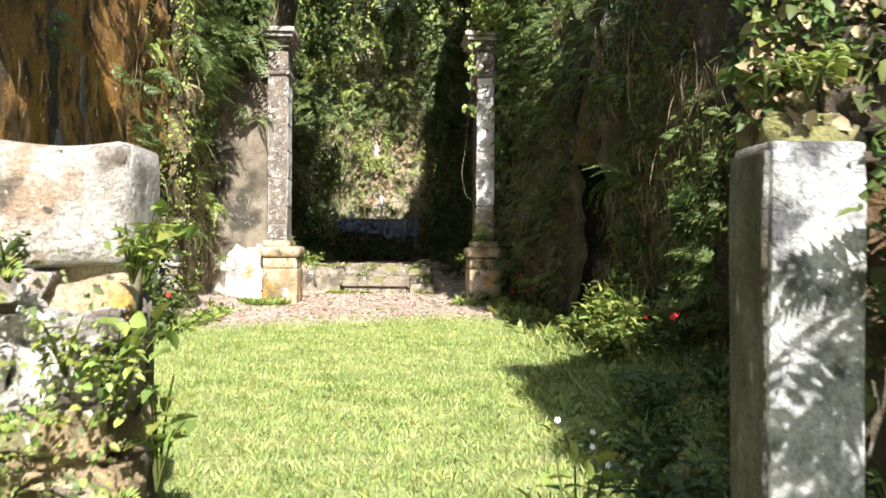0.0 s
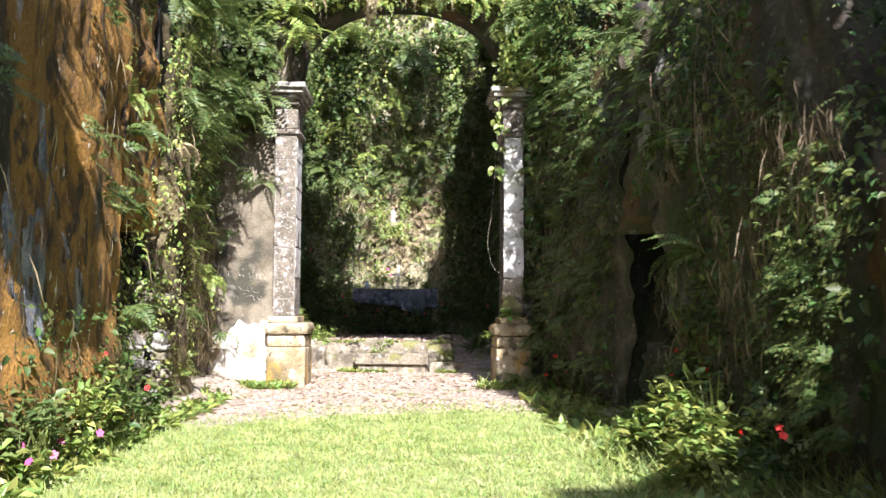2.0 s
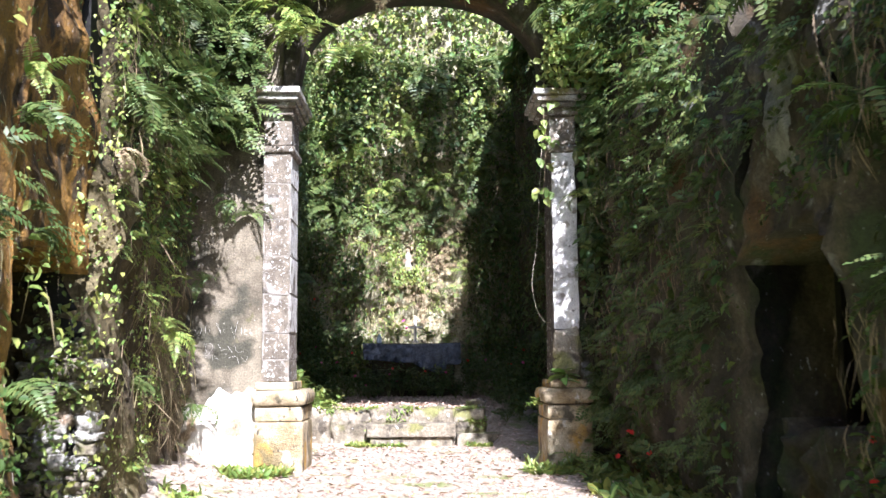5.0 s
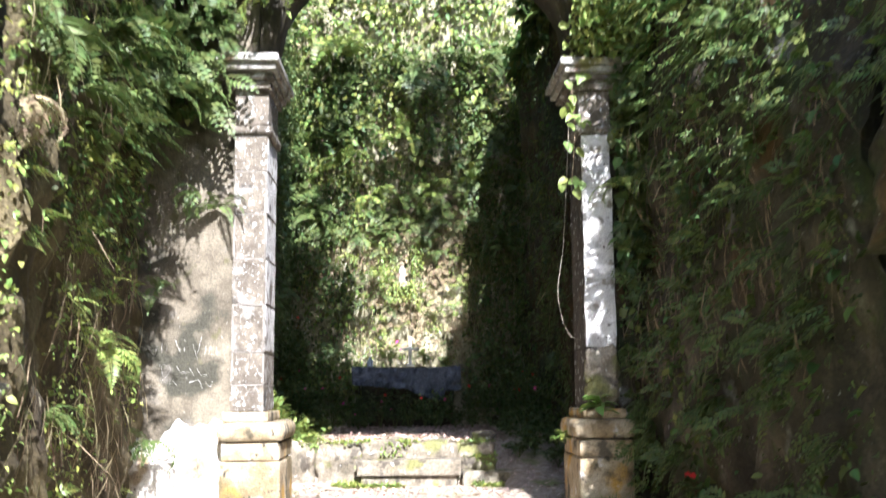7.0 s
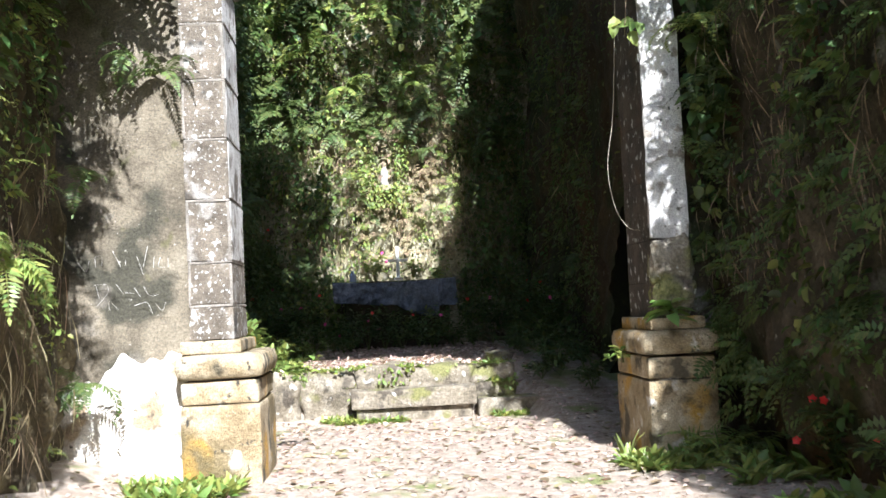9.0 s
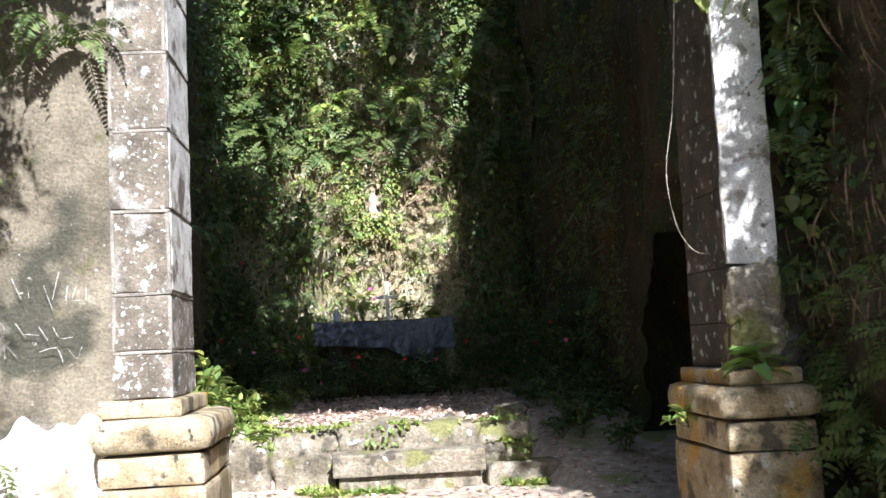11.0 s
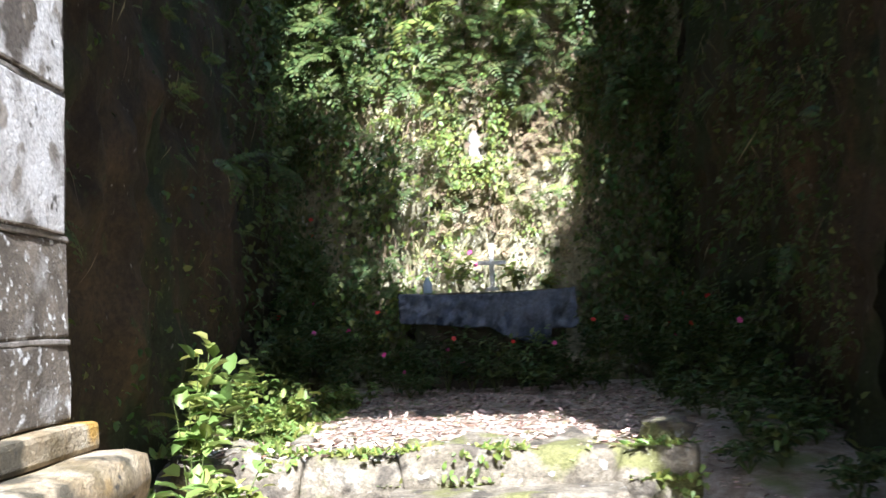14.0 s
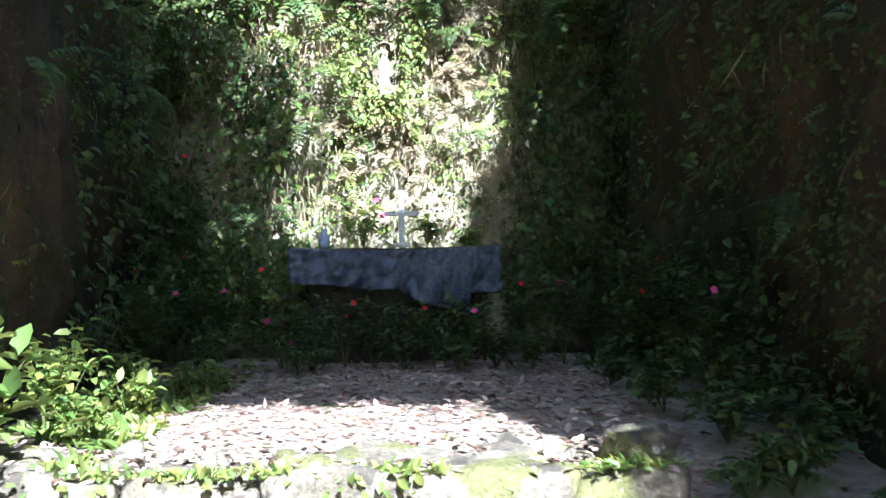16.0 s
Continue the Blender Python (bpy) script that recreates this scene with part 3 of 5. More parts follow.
part("slab", box_bm(-1.42, 0.70, 29.15, 30.05, 1.665, 1.8, 0.03, 0.015, 5, 4), BROWN, altar)


def tarp():
    """Creased plastic sheet over the slab's top, hanging unevenly in front."""
    nu, nv = 90, 34
    verts = []
    x0, x1 = -1.5, 0.74
    for i in range(nu + 1):
        u = i / nu
        x = x0 + (x1 - x0) * u
        drop = 0.36 + 0.12 * u + (0.22 * step_fn(u, 0.45, 0.8) if u < 0.86 else 0.02) + 0.03 * noise.noise(Vector((u * 9, 0, 3)))
        for j in range(nv + 1):
            v = j / nv
            crease = 0.034 * noise.noise(Vector((x * 9, v * 4, 1))) + 0.026 * noise.noise(Vector((x * 22 + v * 9, v * 7, 5)))
            if v < 0.35:
                y, z = 30.0 - (v / 0.35) * 0.88, 1.815 + abs(crease) * 0.6
            else:
                t = (v - 0.35) / 0.65
                y, z = 29.11 - 0.05 * t + crease - 0.04 * math.sin(x * 16 + 3 * t) * t, 1.81 - t * drop
            verts.append((x + 0.02 * t * math.sin(x * 11) if v >= 0.35 else x, y, z - 0.04 * math.sin(u * math.pi)))
    n = nv + 1
    faces = [(i * n + j, i * n + j + 1, (i + 1) * n + j + 1, (i + 1) * n + j) for i in range(nu) for j in range(nv)]
    ob = mesh_object("plastic_sheet", verts, faces, TARP, smooth=True)
    so = ob.modifiers.new("thick", "SOLIDIFY")
    so.thickness = 0.004
    return tagged(ob, "creased dark blue-grey plastic sheet over the altar", "tarpaulin")


tarp()
cross = empty("altar_cross", 0, 0, 0, "plain white wooden cross standing on the altar", "cross")
part("upright", box_bm(-0.325, -0.265, 29.42, 29.46, 1.86, 2.43, 0.006), WHITE, cross)
part("arm", box_bm(-0.48, -0.11, 29.425, 29.465, 2.155, 2.205, 0.006), WHITE, cross)
part("foot", box_bm(-0.38, -0.21, 29.36, 29.52, 1.815, 1.86, 0.01), WHITE, cross)

# ---- foliage ----
rng = np.random.default_rng(7)


def unit(v):
    return v / np.maximum(1e-6, np.linalg.norm(v, axis=-1, keepdims=True))


def leaves_arrays(p, d, nrm, length, width, fold=0.25, droop=0.15, slim=False):
    """Folded leaves: base p, direction d, face normal nrm (all n x 3), sizes n. Slim: four faces, else six with a rounded outline."""
    d = unit(d)
    side = unit(np.cross(d, nrm))
    up = np.cross(side, d)
    L, W = length[:, None], width[:, None]
    n = len(p)
    mid = p + d * L * 0.45
    tip = p + d * L - up * L * droop
    if slim:
        left = p + d * L * 0.4 + side * W * 0.5 + up * W * fold
        right = p + d * L * 0.4 - side * W * 0.5 + up * W * fold
        v = np.stack([p, left, tip, right, mid], 1).reshape(-1, 3)
        k = np.arange(n)[:, None] * 5
        f = np.concatenate([k + [0, 4, 1], k + [1, 4, 2], k + [2, 4, 3], k + [3, 4, 0]], 1).reshape(-1, 3)
        return v, f
    l1, l2, r1, r2 = (p + d * L * a + side * W * b + up * (W * fold - L * c) for a, b, c in ((0.26, 0.46, 0), (0.66, 0.4, droop * 0.4), (0.26, -0.46, 0), (0.66, -0.4, droop * 0.4)))
    v = np.stack([p, l1, l2, tip, r2, r1, mid], 1).reshape(-1, 3)
    k = np.arange(n)[:, None] * 7
    f = np.concatenate([k + [0, 6, 1], k + [1, 6, 2], k + [2, 6, 3], k + [3, 6, 4], k + [4, 6, 5], k + [5, 6, 0]], 1).reshape(-1, 3)
    return v, f


def quick_mesh(name, v, f, mat):
    """A mesh of triangles straight from arrays."""
    me = bpy.data.meshes.new(name)
    me.vertices.add(len(v))
    me.vertices.foreach_set("co", np.asarray(v, dtype=np.float32).ravel())
    me.loops.add(len(f) * 3)
    me.loops.foreach_set("vertex_index", np.asarray(f, dtype=np.int32).ravel())
    me.polygons.add(len(f))
    me.polygons.foreach_set("loop_start", np.arange(len(f), dtype=np.int32) * 3)
    me.update(calc_edges=True)
    me.materials.append(mat)
    return me


def stuff(name, v, f, mat, label, category="foliage"):
    return tagged(new(name, quick_mesh(name, v, f, mat)), label, category, kind="stuff")


def field(x, y, z, s, seed):
    return np.array([noise.noise(Vector((a * s + seed, b * s, c * s))) for a, b, c in zip(x, y, z)])


def cover(name, a, b, z0, z1, n, size, mat, label, seed=0, cut=-0.1, lift=0.12, hang=0.6, patch=0.9, fade=0.0):
    """Leaves over a wall whose face lies to the left of a->b, in patches with gaps between."""
    a, b = np.array([*a, 0.0]), np.array([*b, 0.0])
    u = (b - a) / np.linalg.norm(b - a)
    out = np.array([-u[1], u[0], 0])
    s = rng.random(n)
    z = z0 + (z1 - z0) * rng.random(n)
    p = a + (b - a) * s[:, None] + np.array([0, 0, 1.0]) * z[:, None]
    dens = field(p[:, 0], p[:, 1], p[:, 2], patch, seed) + 0.5 * field(p[:, 0], p[:, 1], p[:, 2], patch * 3, seed + 5)
    soft = np.clip((z - z0) / fade, 0, 1) if fade else np.ones(n)
    keep = (dens + 0.25 * rng.standard_normal(n) > cut) & (rng.random(n) < soft)
    p, dens = p[keep], dens[keep]
    m = len(p)
    p = p + out * (0.02 + lift * np.clip(0.4 + dens, 0.1, 1.2) * rng.random(m))[:, None]
    r = rng.standard_normal((m, 3))
    d = out * 0.5 + np.array([0, 0, -hang]) + r * 0.55
    nr = out * 0.8 + np.array([0, 0, 0.7]) + rng.standard_normal((m, 3)) * 0.4
    L = size * (0.35 + rng.random(m) ** 2 * 1.25)
    v, f = leaves_arrays(p, d, nr, L, L * (0.5 + 0.3 * rng.random(m)))
    return stuff(name, v, f, mat, label)


def strands(name, a, b, z0, z1, n, length, mat, label, seed=0, cut=0.0, lift=0.2):
    """Hanging thin roots and dry grass."""
    a, b = np.array([*a, 0.0]), np.array([*b, 0.0])
    u = (b - a) / np.linalg.norm(b - a)
    out = np.array([-u[1], u[0], 0])
    p = a + (b - a) * rng.random(n)[:, None] + np.array([0, 0, 1.0]) * (z0 + (z1 - z0) * rng.random(n))[:, None]
    p = p[field(p[:, 0], p[:, 1], p[:, 2], 1.1, seed) > cut]
    m = len(p)
    p = p + out * (0.03 + lift * rng.random(m))[:, None]
    L = length * (0.4 + rng.random(m))
    d = np.array([0, 0, -1.0]) + rng.standard_normal((m, 3)) * 0.22
    v, f = leaves_arrays(p, d, np.repeat(out[None], m, 0) + rng.standard_normal((m, 3)) * 0.3, L, 0.012 + 0.006 * rng.random(m), 0.1, 0.1, True)
    return stuff(name, v, f, mat, label)


def small_fronds(name, a, b, z0, z1, n, size, mat, label, seed=0, cut=0.0, lift=0.08, patch=0.9, pairs=8):
    """Small fern fronds all over a wall whose face lies to the left of a->b, hanging out and down in tufts."""
    a, b = np.array([*a, 0.0]), np.array([*b, 0.0])
    u = (b - a) / np.linalg.norm(b - a)
    out = np.array([-u[1], u[0], 0])
    p = a + (b - a) * rng.random(n)[:, None] + np.array([0, 0, 1.0]) * (z0 + (z1 - z0) * rng.random(n))[:, None]
    p = p[field(p[:, 0], p[:, 1], p[:, 2], patch, seed) + 0.2 * rng.standard_normal(n) > cut]
    p = np.repeat(p, 4, 0) + rng.standard_normal((len(p) * 4, 3)) * 0.03
    m = len(p)
    p = p + out * (0.02 + lift * rng.random(m))[:, None]
    way = unit(out * 0.8 + u * rng.standard_normal(m)[:, None] * 0.9 + np.array([0, 0, 1.0]) * (0.25 + 0.5 * rng.standard_normal(m))[:, None])
    L = size * (0.45 + 0.9 * rng.random(m))
    P, D, N, S, W = [], [], [], [], []
    for i in range(1, pairs + 1):
        t = i / pairs
        c = p + way * (L * t)[:, None] - np.array([0, 0, 1.0]) * (0.55 * L * t * t)[:, None]
        tang = unit(way - np.array([0, 0, 1.1 * t]))
        side = unit(np.cross(tang, out + np.array([0.01, 0.02, 0.6])))
        for sg in (-1, 1):
            P.append(c), D.append(side * sg + tang * 0.5), N.append(np.cross(side, tang) + 0.0)
            S.append(L * 0.30 * math.sin(math.pi * min(0.97, 0.18 + 0.8 * t)) + 0.004), W.append(L / pairs * 0.95)
    v, f = leaves_arrays(np.concatenate(P), np.concatenate(D), np.concatenate(N), np.concatenate(S), np.concatenate(W), 0.1, 0.1, True)
    return stuff(name, v, f, mat, label)


def frond_mesh(length, width, mat, seed, bend=0.9, pairs=17, toothed=True):
    """One fern frond along +y, arching up and over, with paired leaflets."""
    r = random.Random(seed)
    pts, d, nr, L, W = [], [], [], [], []
    path = []
    ang, y, z = 0.65, 0.0, 0.0
    n = pairs + 2
    for i in range(n + 1):
        path.append((y, z, ang))
        y += math.cos(ang) * length / n
        z += math.sin(ang) * length / n
        ang -= bend * 1.9 / n
    for i in range(2, n + 1):
        y, z, ang = path[i]
        t = i / n
        w = width * math.sin(math.pi * min(0.98, 0.12 + 0.86 * t)) ** 0.75 * (1.05 - 0.55 * t)
        for s in (-1, 1):
            pts.append((0, y, z))
            d.append((s * 1.0, 0.38 + 0.25 * t + r.uniform(-0.1, 0.1), -0.18 + r.uniform(-0.12, 0.12)))
            nr.append((0, -math.sin(ang), math.cos(ang)))
            L.append(w * r.uniform(0.85, 1.1))
            W.append(length / n * 0.95)
    pts.append((0, path[-1][0], path[-1][1]))
    d.append((0, 1, -0.4)), nr.append((0, 0.3, 1)), L.append(width * 0.4), W.append(length / n)
    v, f = leaves_arrays(*[np.array(q, dtype=float) for q in (pts, d, nr, L, W)], fold=0.12, droop=0.12, slim=True)
    # the stalk
    sv, sf = [], []
    for i, (y, z, ang) in enumerate(path):
        h = 0.006 * (1 - 0.7 * i / n) * (length / 0.6) ** 0.5
        sv += [(-h, y, z + 0.002), (h, y, z + 0.002), (0, y, z - 0.006)]
        if i:
            k = len(v) + 3 * i
            for q in range(3):
                q2 = (q + 1) % 3
                sf += [(k - 3 + q, k - 3 + q2, k + q2), (k - 3 + q, k + q2, k + q)]
    return quick_mesh("frond", np.concatenate([v, np.array(sv)]), np.concatenate([f, np.array(sf)]), mat)


FRONDS = {}


# Tone follows the light: mostly lighter fronds for sun, darker ones for shade.
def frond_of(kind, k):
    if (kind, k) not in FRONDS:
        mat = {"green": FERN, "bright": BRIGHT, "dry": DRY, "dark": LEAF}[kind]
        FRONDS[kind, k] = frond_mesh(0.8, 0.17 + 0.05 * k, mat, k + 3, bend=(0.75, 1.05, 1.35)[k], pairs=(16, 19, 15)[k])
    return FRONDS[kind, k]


def fern(x, y, z, out, size=0.7, n=7, kind="green", label="", fan=75, tilt=0):
    """A fern rooted at x, y, z on a wall or the ground; out: heading of its spread in degrees (0 is +y, 90 is -x), None on the ground."""
    r = random.Random(round(x * 917 + y * 131 + z * 57))
    th = empty("fern", x, y, z, label or {"green": "green fern with arching fronds rooted in the rock", "bright": "sunlit yellow-green fern with arching fronds",
                                          "dry": "withered straw-brown fern hanging from the rock", "dark": "dark green fern in the shade of the wall"}[kind], "fern", "ferns on the walls")
    for i in range(n):
        head = out + r.uniform(-fan, fan) if out is not None else 360 * i / n + r.uniform(-15, 15)
        ob = new("frond", frond_of(kind, r.randrange(3)))
        ob.parent = th
        s = size / 0.8 * r.uniform(0.75, 1.15)
        up = r.uniform(-40, 25) + tilt if out is not None else r.uniform(5, 30)
        if kind == "dry":
            up -= 35
        ob.matrix_basis = pose(0, 0, 0, 0, 0, head) @ pose(0, 0, 0, up, r.uniform(-25, 25), 0) @ Matrix.Diagonal((s, s, s, 1))
    return th


def plant(name, x, y, z, radius, height, leaf, n_leaf, mat, label, flowers=0, petal=None, category="plant", seed=0, group="", petal_size=0.045, stems=7, spread=(0, 0)):
    """A bushy plant: stems, a crown of folded leaves in whorls, and open five-petalled flowers."""
    r = np.random.default_rng(seed + 11)
    th = empty(name, x, y, z, label, category, group)
    tips = []
    for i in range(stems):
        sv, sf = [], []
        a, q = r.random() * 6.28, radius * (0.25 + 0.65 * r.random())
        tip = np.array([math.cos(a) * q + spread[0] * height, math.sin(a) * q + spread[1] * height, height * (0.55 + 0.45 * r.random())])
        tips.append(tip)
        for j in range(6):
            t = j / 5
            c = tip * t + np.array([0, 0, 0.12 * height * math.sin(t * 3.14)])
            h = 0.007 * (1 - 0.6 * t)
            k = len(sv)
            sv += [c + [h, 0, 0], c + [-h * 0.5, h * 0.87, 0], c + [-h * 0.5, -h * 0.87, 0]]
            if j:
                for w in range(3):
                    w2 = (w + 1) % 3
                    sf += [(k - 3 + w, k - 3 + w2, k + w2), (k - 3 + w, k + w2, k + w)]
        st = new("stalk", quick_mesh("stalk", np.array(sv), np.array(sf), FERN))
        st.parent = th
    tips = np.array(tips)
    which = r.integers(0, stems, n_leaf)
    t = 0.35 + 0.65 * r.random(n_leaf) ** 0.6
    base = tips[which] * t[:, None] + r.standard_normal((n_leaf, 3)) * [radius * 0.14, radius * 0.14, height * 0.05]
    d = r.standard_normal((n_leaf, 3)) * [1, 1, 0.35] + tips[which] * 0.4
    nr = np.tile([0.0, 0, 1.0], (n_leaf, 1)) + r.standard_normal((n_leaf, 3)) * 0.3
    L = leaf * (0.6 + 0.7 * r.random(n_leaf))
    v, f = leaves_arrays(base, d, nr, L, L * (0.42 + 0.15 * r.random(n_leaf)))
    cr = new("crown", quick_mesh("crown", v, f, mat))
    cr.parent = th
    for i in range(flowers):
        tip = tips[i % stems] * (1.02 + 0.1 * r.random()) + r.standard_normal(3) * [radius * 0.2, radius * 0.2, 0.03]
        a = np.arange(5) * 1.2566 + r.random()
        face = unit(np.array([r.normal() * 0.4, -0.9 + r.normal() * 0.2, 0.5]))
        e1 = unit(np.cross(face, [0, 0, 1.0]))
        e2 = np.cross(face, e1)
        dd = e1 * np.cos(a)[:, None] + e2 * np.sin(a)[:, None]
        pv, pf = leaves_arrays(np.repeat(tip[None], 5, 0), dd, np.repeat(face[None], 5, 0), np.full(5, petal_size), np.full(5, petal_size * 0.9), 0.1, 0.0)
        fo = new("flower", quick_mesh("flower", pv, pf, petal))
        fo.parent = th
    return th


def tube(name, pts, rad, mat, parent=None, label="", category="", sides=5):
    """A round, slightly uneven stem through pts."""
    pts = [Vector(p) for p in pts]
    sv, sf = [], []
    for i, p in enumerate(pts):
        t = (pts[min(i + 1, len(pts) - 1)] - pts[max(i - 1, 0)]).normalized()
        e1 = t.orthogonal().normalized()
        e2 = t.cross(e1)
        h = rad * (1 - 0.4 * i / len(pts))
        for k in range(sides):
            sv.append(p + (e1 * math.cos(k * 6.283 / sides) + e2 * math.sin(k * 6.283 / sides)) * h)
        if i:
            b = i * sides
            for k in range(sides):
                sf.append((b - sides + k, b - sides + (k + 1) % sides, b + (k + 1) % sides, b + k))
    ob = mesh_object(name, sv, sf, mat, parent, smooth=True)
    return tagged(ob, label, category) if label and not parent else ob


def spline(pts, n=8):
    """Smooth points through pts (Catmull-Rom)."""
    p = [np.array(q, dtype=float) for q in pts]
    p = [2 * p[0] - p[1]] + p + [2 * p[-1] - p[-2]]
    res = []
    for i in range(1, len(p) - 2):
        for k in range(n):
            t = k / n
            res.append(0.5 * (2 * p[i] + (p[i + 1] - p[i - 1]) * t + (2 * p[i - 1] - 5 * p[i] + 4 * p[i + 1] - p[i + 2]) * t * t + (3 * p[i] - p[i - 1] - 3 * p[i + 1] + p[i + 2]) * t ** 3))
    return res + [p[-2]]


# ---- creepers on the walls ----
BW = ((2.3, 30.0), (-3.2, 30.0))
cover("creeper", *BW, 4.6, 9.0, 9500, 0.085, LEAF, "green creepers over the end wall", 1, 0.08, 0.4, fade=1.5)
cover("dry_leaves", *BW, 3.0, 9.0, 4200, 0.075, DRY, "withered leaves hanging on the end wall", 2, 0.05, 0.35)
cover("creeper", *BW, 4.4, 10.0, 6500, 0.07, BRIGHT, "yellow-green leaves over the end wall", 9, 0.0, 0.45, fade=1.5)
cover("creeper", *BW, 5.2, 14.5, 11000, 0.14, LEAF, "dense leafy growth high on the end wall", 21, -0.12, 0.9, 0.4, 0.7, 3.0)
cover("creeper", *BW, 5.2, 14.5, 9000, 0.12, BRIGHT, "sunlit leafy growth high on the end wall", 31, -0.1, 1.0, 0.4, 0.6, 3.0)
cover("creeper", (0.95, 30.0), (-1.7, 30.0), 1.7, 5.2, 6000, 0.045, BRIGHT, "small yellow-green leaves on the pale rock", 15, 0.12, 0.22, 0.6, 1.6)
cover("creeper", (0.95, 30.0), (-1.2, 30.0), 1.7, 5.2, 2200, 0.05, LEAF, "small green leaves on the pale rock", 18, 0.2, 0.25, 0.6, 1.6)
cover("creeper", (-1.45, 29.95), (-3.1, 29.95), 0.8, 9.0, 11000, 0.085, LEAF, "dark creepers at the end wall's side", 35, -0.15, 0.5)
cover("creeper", (-1.0, 29.9), (-2.6, 29.9), 1.2, 6.5, 3000, 0.08, BRIGHT, "sunlit leaves among the creepers", 37, 0.1, 0.5)
cover("creeper", (2.2, 29.95), (0.85, 29.95), 0.8, 9.0, 9000, 0.085, LEAF, "dark creepers at the end wall's side", 36, -0.2, 0.5)
small_fronds("small_ferns", (1.0, 29.95), (-1.3, 29.95), 2.4, 6.0, 170, 0.18, BRIGHT, "small sunlit ferns on the pale rock", 3, 0.0, 0.15, 1.4)
small_fronds("small_ferns", *BW, 4.5, 9.0, 420, 0.34, FERN, "ferns among the creepers of the end wall", 5, 0.0, 0.4)
small_fronds("small_ferns", (-0.8, 29.9), (-3.0, 29.9), 1.2, 5.0, 200, 0.22, FERN, "small ferns at the end wall's side", 7, 0.0, 0.3)
small_fronds("dry_ferns", (0.95, 29.95), (-1.1, 29.95), 2.2, 5.6, 260, 0.16, DRY, "small withered ferns on the pale rock", 11, -0.1, 0.15, 1.4)
strands("dry_roots", *BW, 2.0, 6.5, 5500, 0.16, DRY, "pale dry roots hanging on the end wall", 4, -0.1, 0.25)
cover("creeper", (2.15, 24.2), (2.1, 30.0), 0.4, 9.0, 7000, 0.075, LEAF, "shaded creepers at the chamber's side", 41, 0.0, 0.3)
cover("creeper", (-3.0, 30.0), (-2.85, 26.0), 0.5, 9.0, 13000, 0.085, FERN, "shaded creepers in the chamber's corner", 51, -0.05, 0.4)
cover("creeper", (-2.85, 26.4), (-2.55, 20.0), 0.4, 9.0, 3500, 0.05, LEAF, "sparse creepers on mossy rock", 61, 0.1, 0.12)
cover("creeper", (2.22, 19.9), (2.2, 25.0), 2.6, 8.6, 2500, 0.05, LEAF, "sparse creepers on brown rock", 71, 0.1, 0.12)
small_fronds("small_ferns", (-2.9, 29.0), (-2.55, 20.0), 0.6, 6.5, 110, 0.2, FERN, "small ferns on the chamber's mossy side", 63, 0.0)
small_fronds("small_ferns", (2.2, 23.6), (2.12, 30.0), 0.5, 6.0, 120, 0.2, FERN, "small ferns on the chamber's mossy side", 73, 0.0)
strands("roots", (2.2, 20.0), (2.12, 29.8), 1.0, 7.5, 350, 0.3, DRY, "thin roots hanging down the chamber's side", 75, 0.1, 0.12)
strands("roots", (-2.95, 29.5), (-2.55, 20.0), 1.0, 7.5, 350, 0.3, DRY, "thin roots hanging down the chamber's side", 76, 0.1, 0.12)
RW1 = ((rx(-3), -3.0), (rx(12.2), 12.2))
RW1B = ((rx(8.7) - 0.08, 8.7), (rx(12.2) - 0.08, 12.2))
cover("creeper", (rx(8.3) - 0.15, 8.3), (rx(9.3) - 0.1, 9.3), 0.2, 2.3, 900, 0.06, LEAF, "dark creepers on the shaded rock wall", 83, -0.15, 0.3)
cover("creeper", (rx(4.0) - 0.1, 4.0), (rx(8.4) - 0.1, 8.4), 0.1, 2.1, 2800, 0.06, LEAF, "dark creepers on the shaded rock wall", 84, -0.1, 0.3)
small_fronds("small_ferns", (rx(8.3) - 0.15, 8.3), (rx(9.3) - 0.1, 9.3), 0.4, 2.3, 50, 0.24, FERN, "small ferns on the shaded rock wall", 87, -0.2, 0.2)
cover("creeper", (2.18, 23.45), (2.14, 26.0), 0.4, 5.0, 6000, 0.05, FERN, "small leaves and moss on the chamber's side", 88, -0.05, 0.12)
cover("creeper", (2.22, 20.0), (2.22, 23.4), 3.2, 8.0, 1500, 0.045, FERN, "small leaves and moss over the side doorway", 89, 0.0, 0.1)
cover("creeper", (4.0, 8.7), (2.75, 8.7), 1.8, 3.4, 800, 0.08, LEAF, "dark creepers on the rock's broken end", 86, -0.3, 0.3)
# leaf mass put in the sun's way so the wall behind stays shaded
cover("shade_hedge", (4.3, 7.6), (3.0, 7.6), 2.0, 6.6, 4500, 0.2, LEAF, "unseen leafy bushes on the rock wall, placed for shade", 241, -0.5, 0.4, 0.2, 1.1)
RW2 = ((rx(14.4) - 0.05, 14.4), (rx(19.2) - 0.05, 19.2))
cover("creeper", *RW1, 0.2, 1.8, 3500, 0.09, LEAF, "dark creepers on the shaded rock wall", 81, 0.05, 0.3)
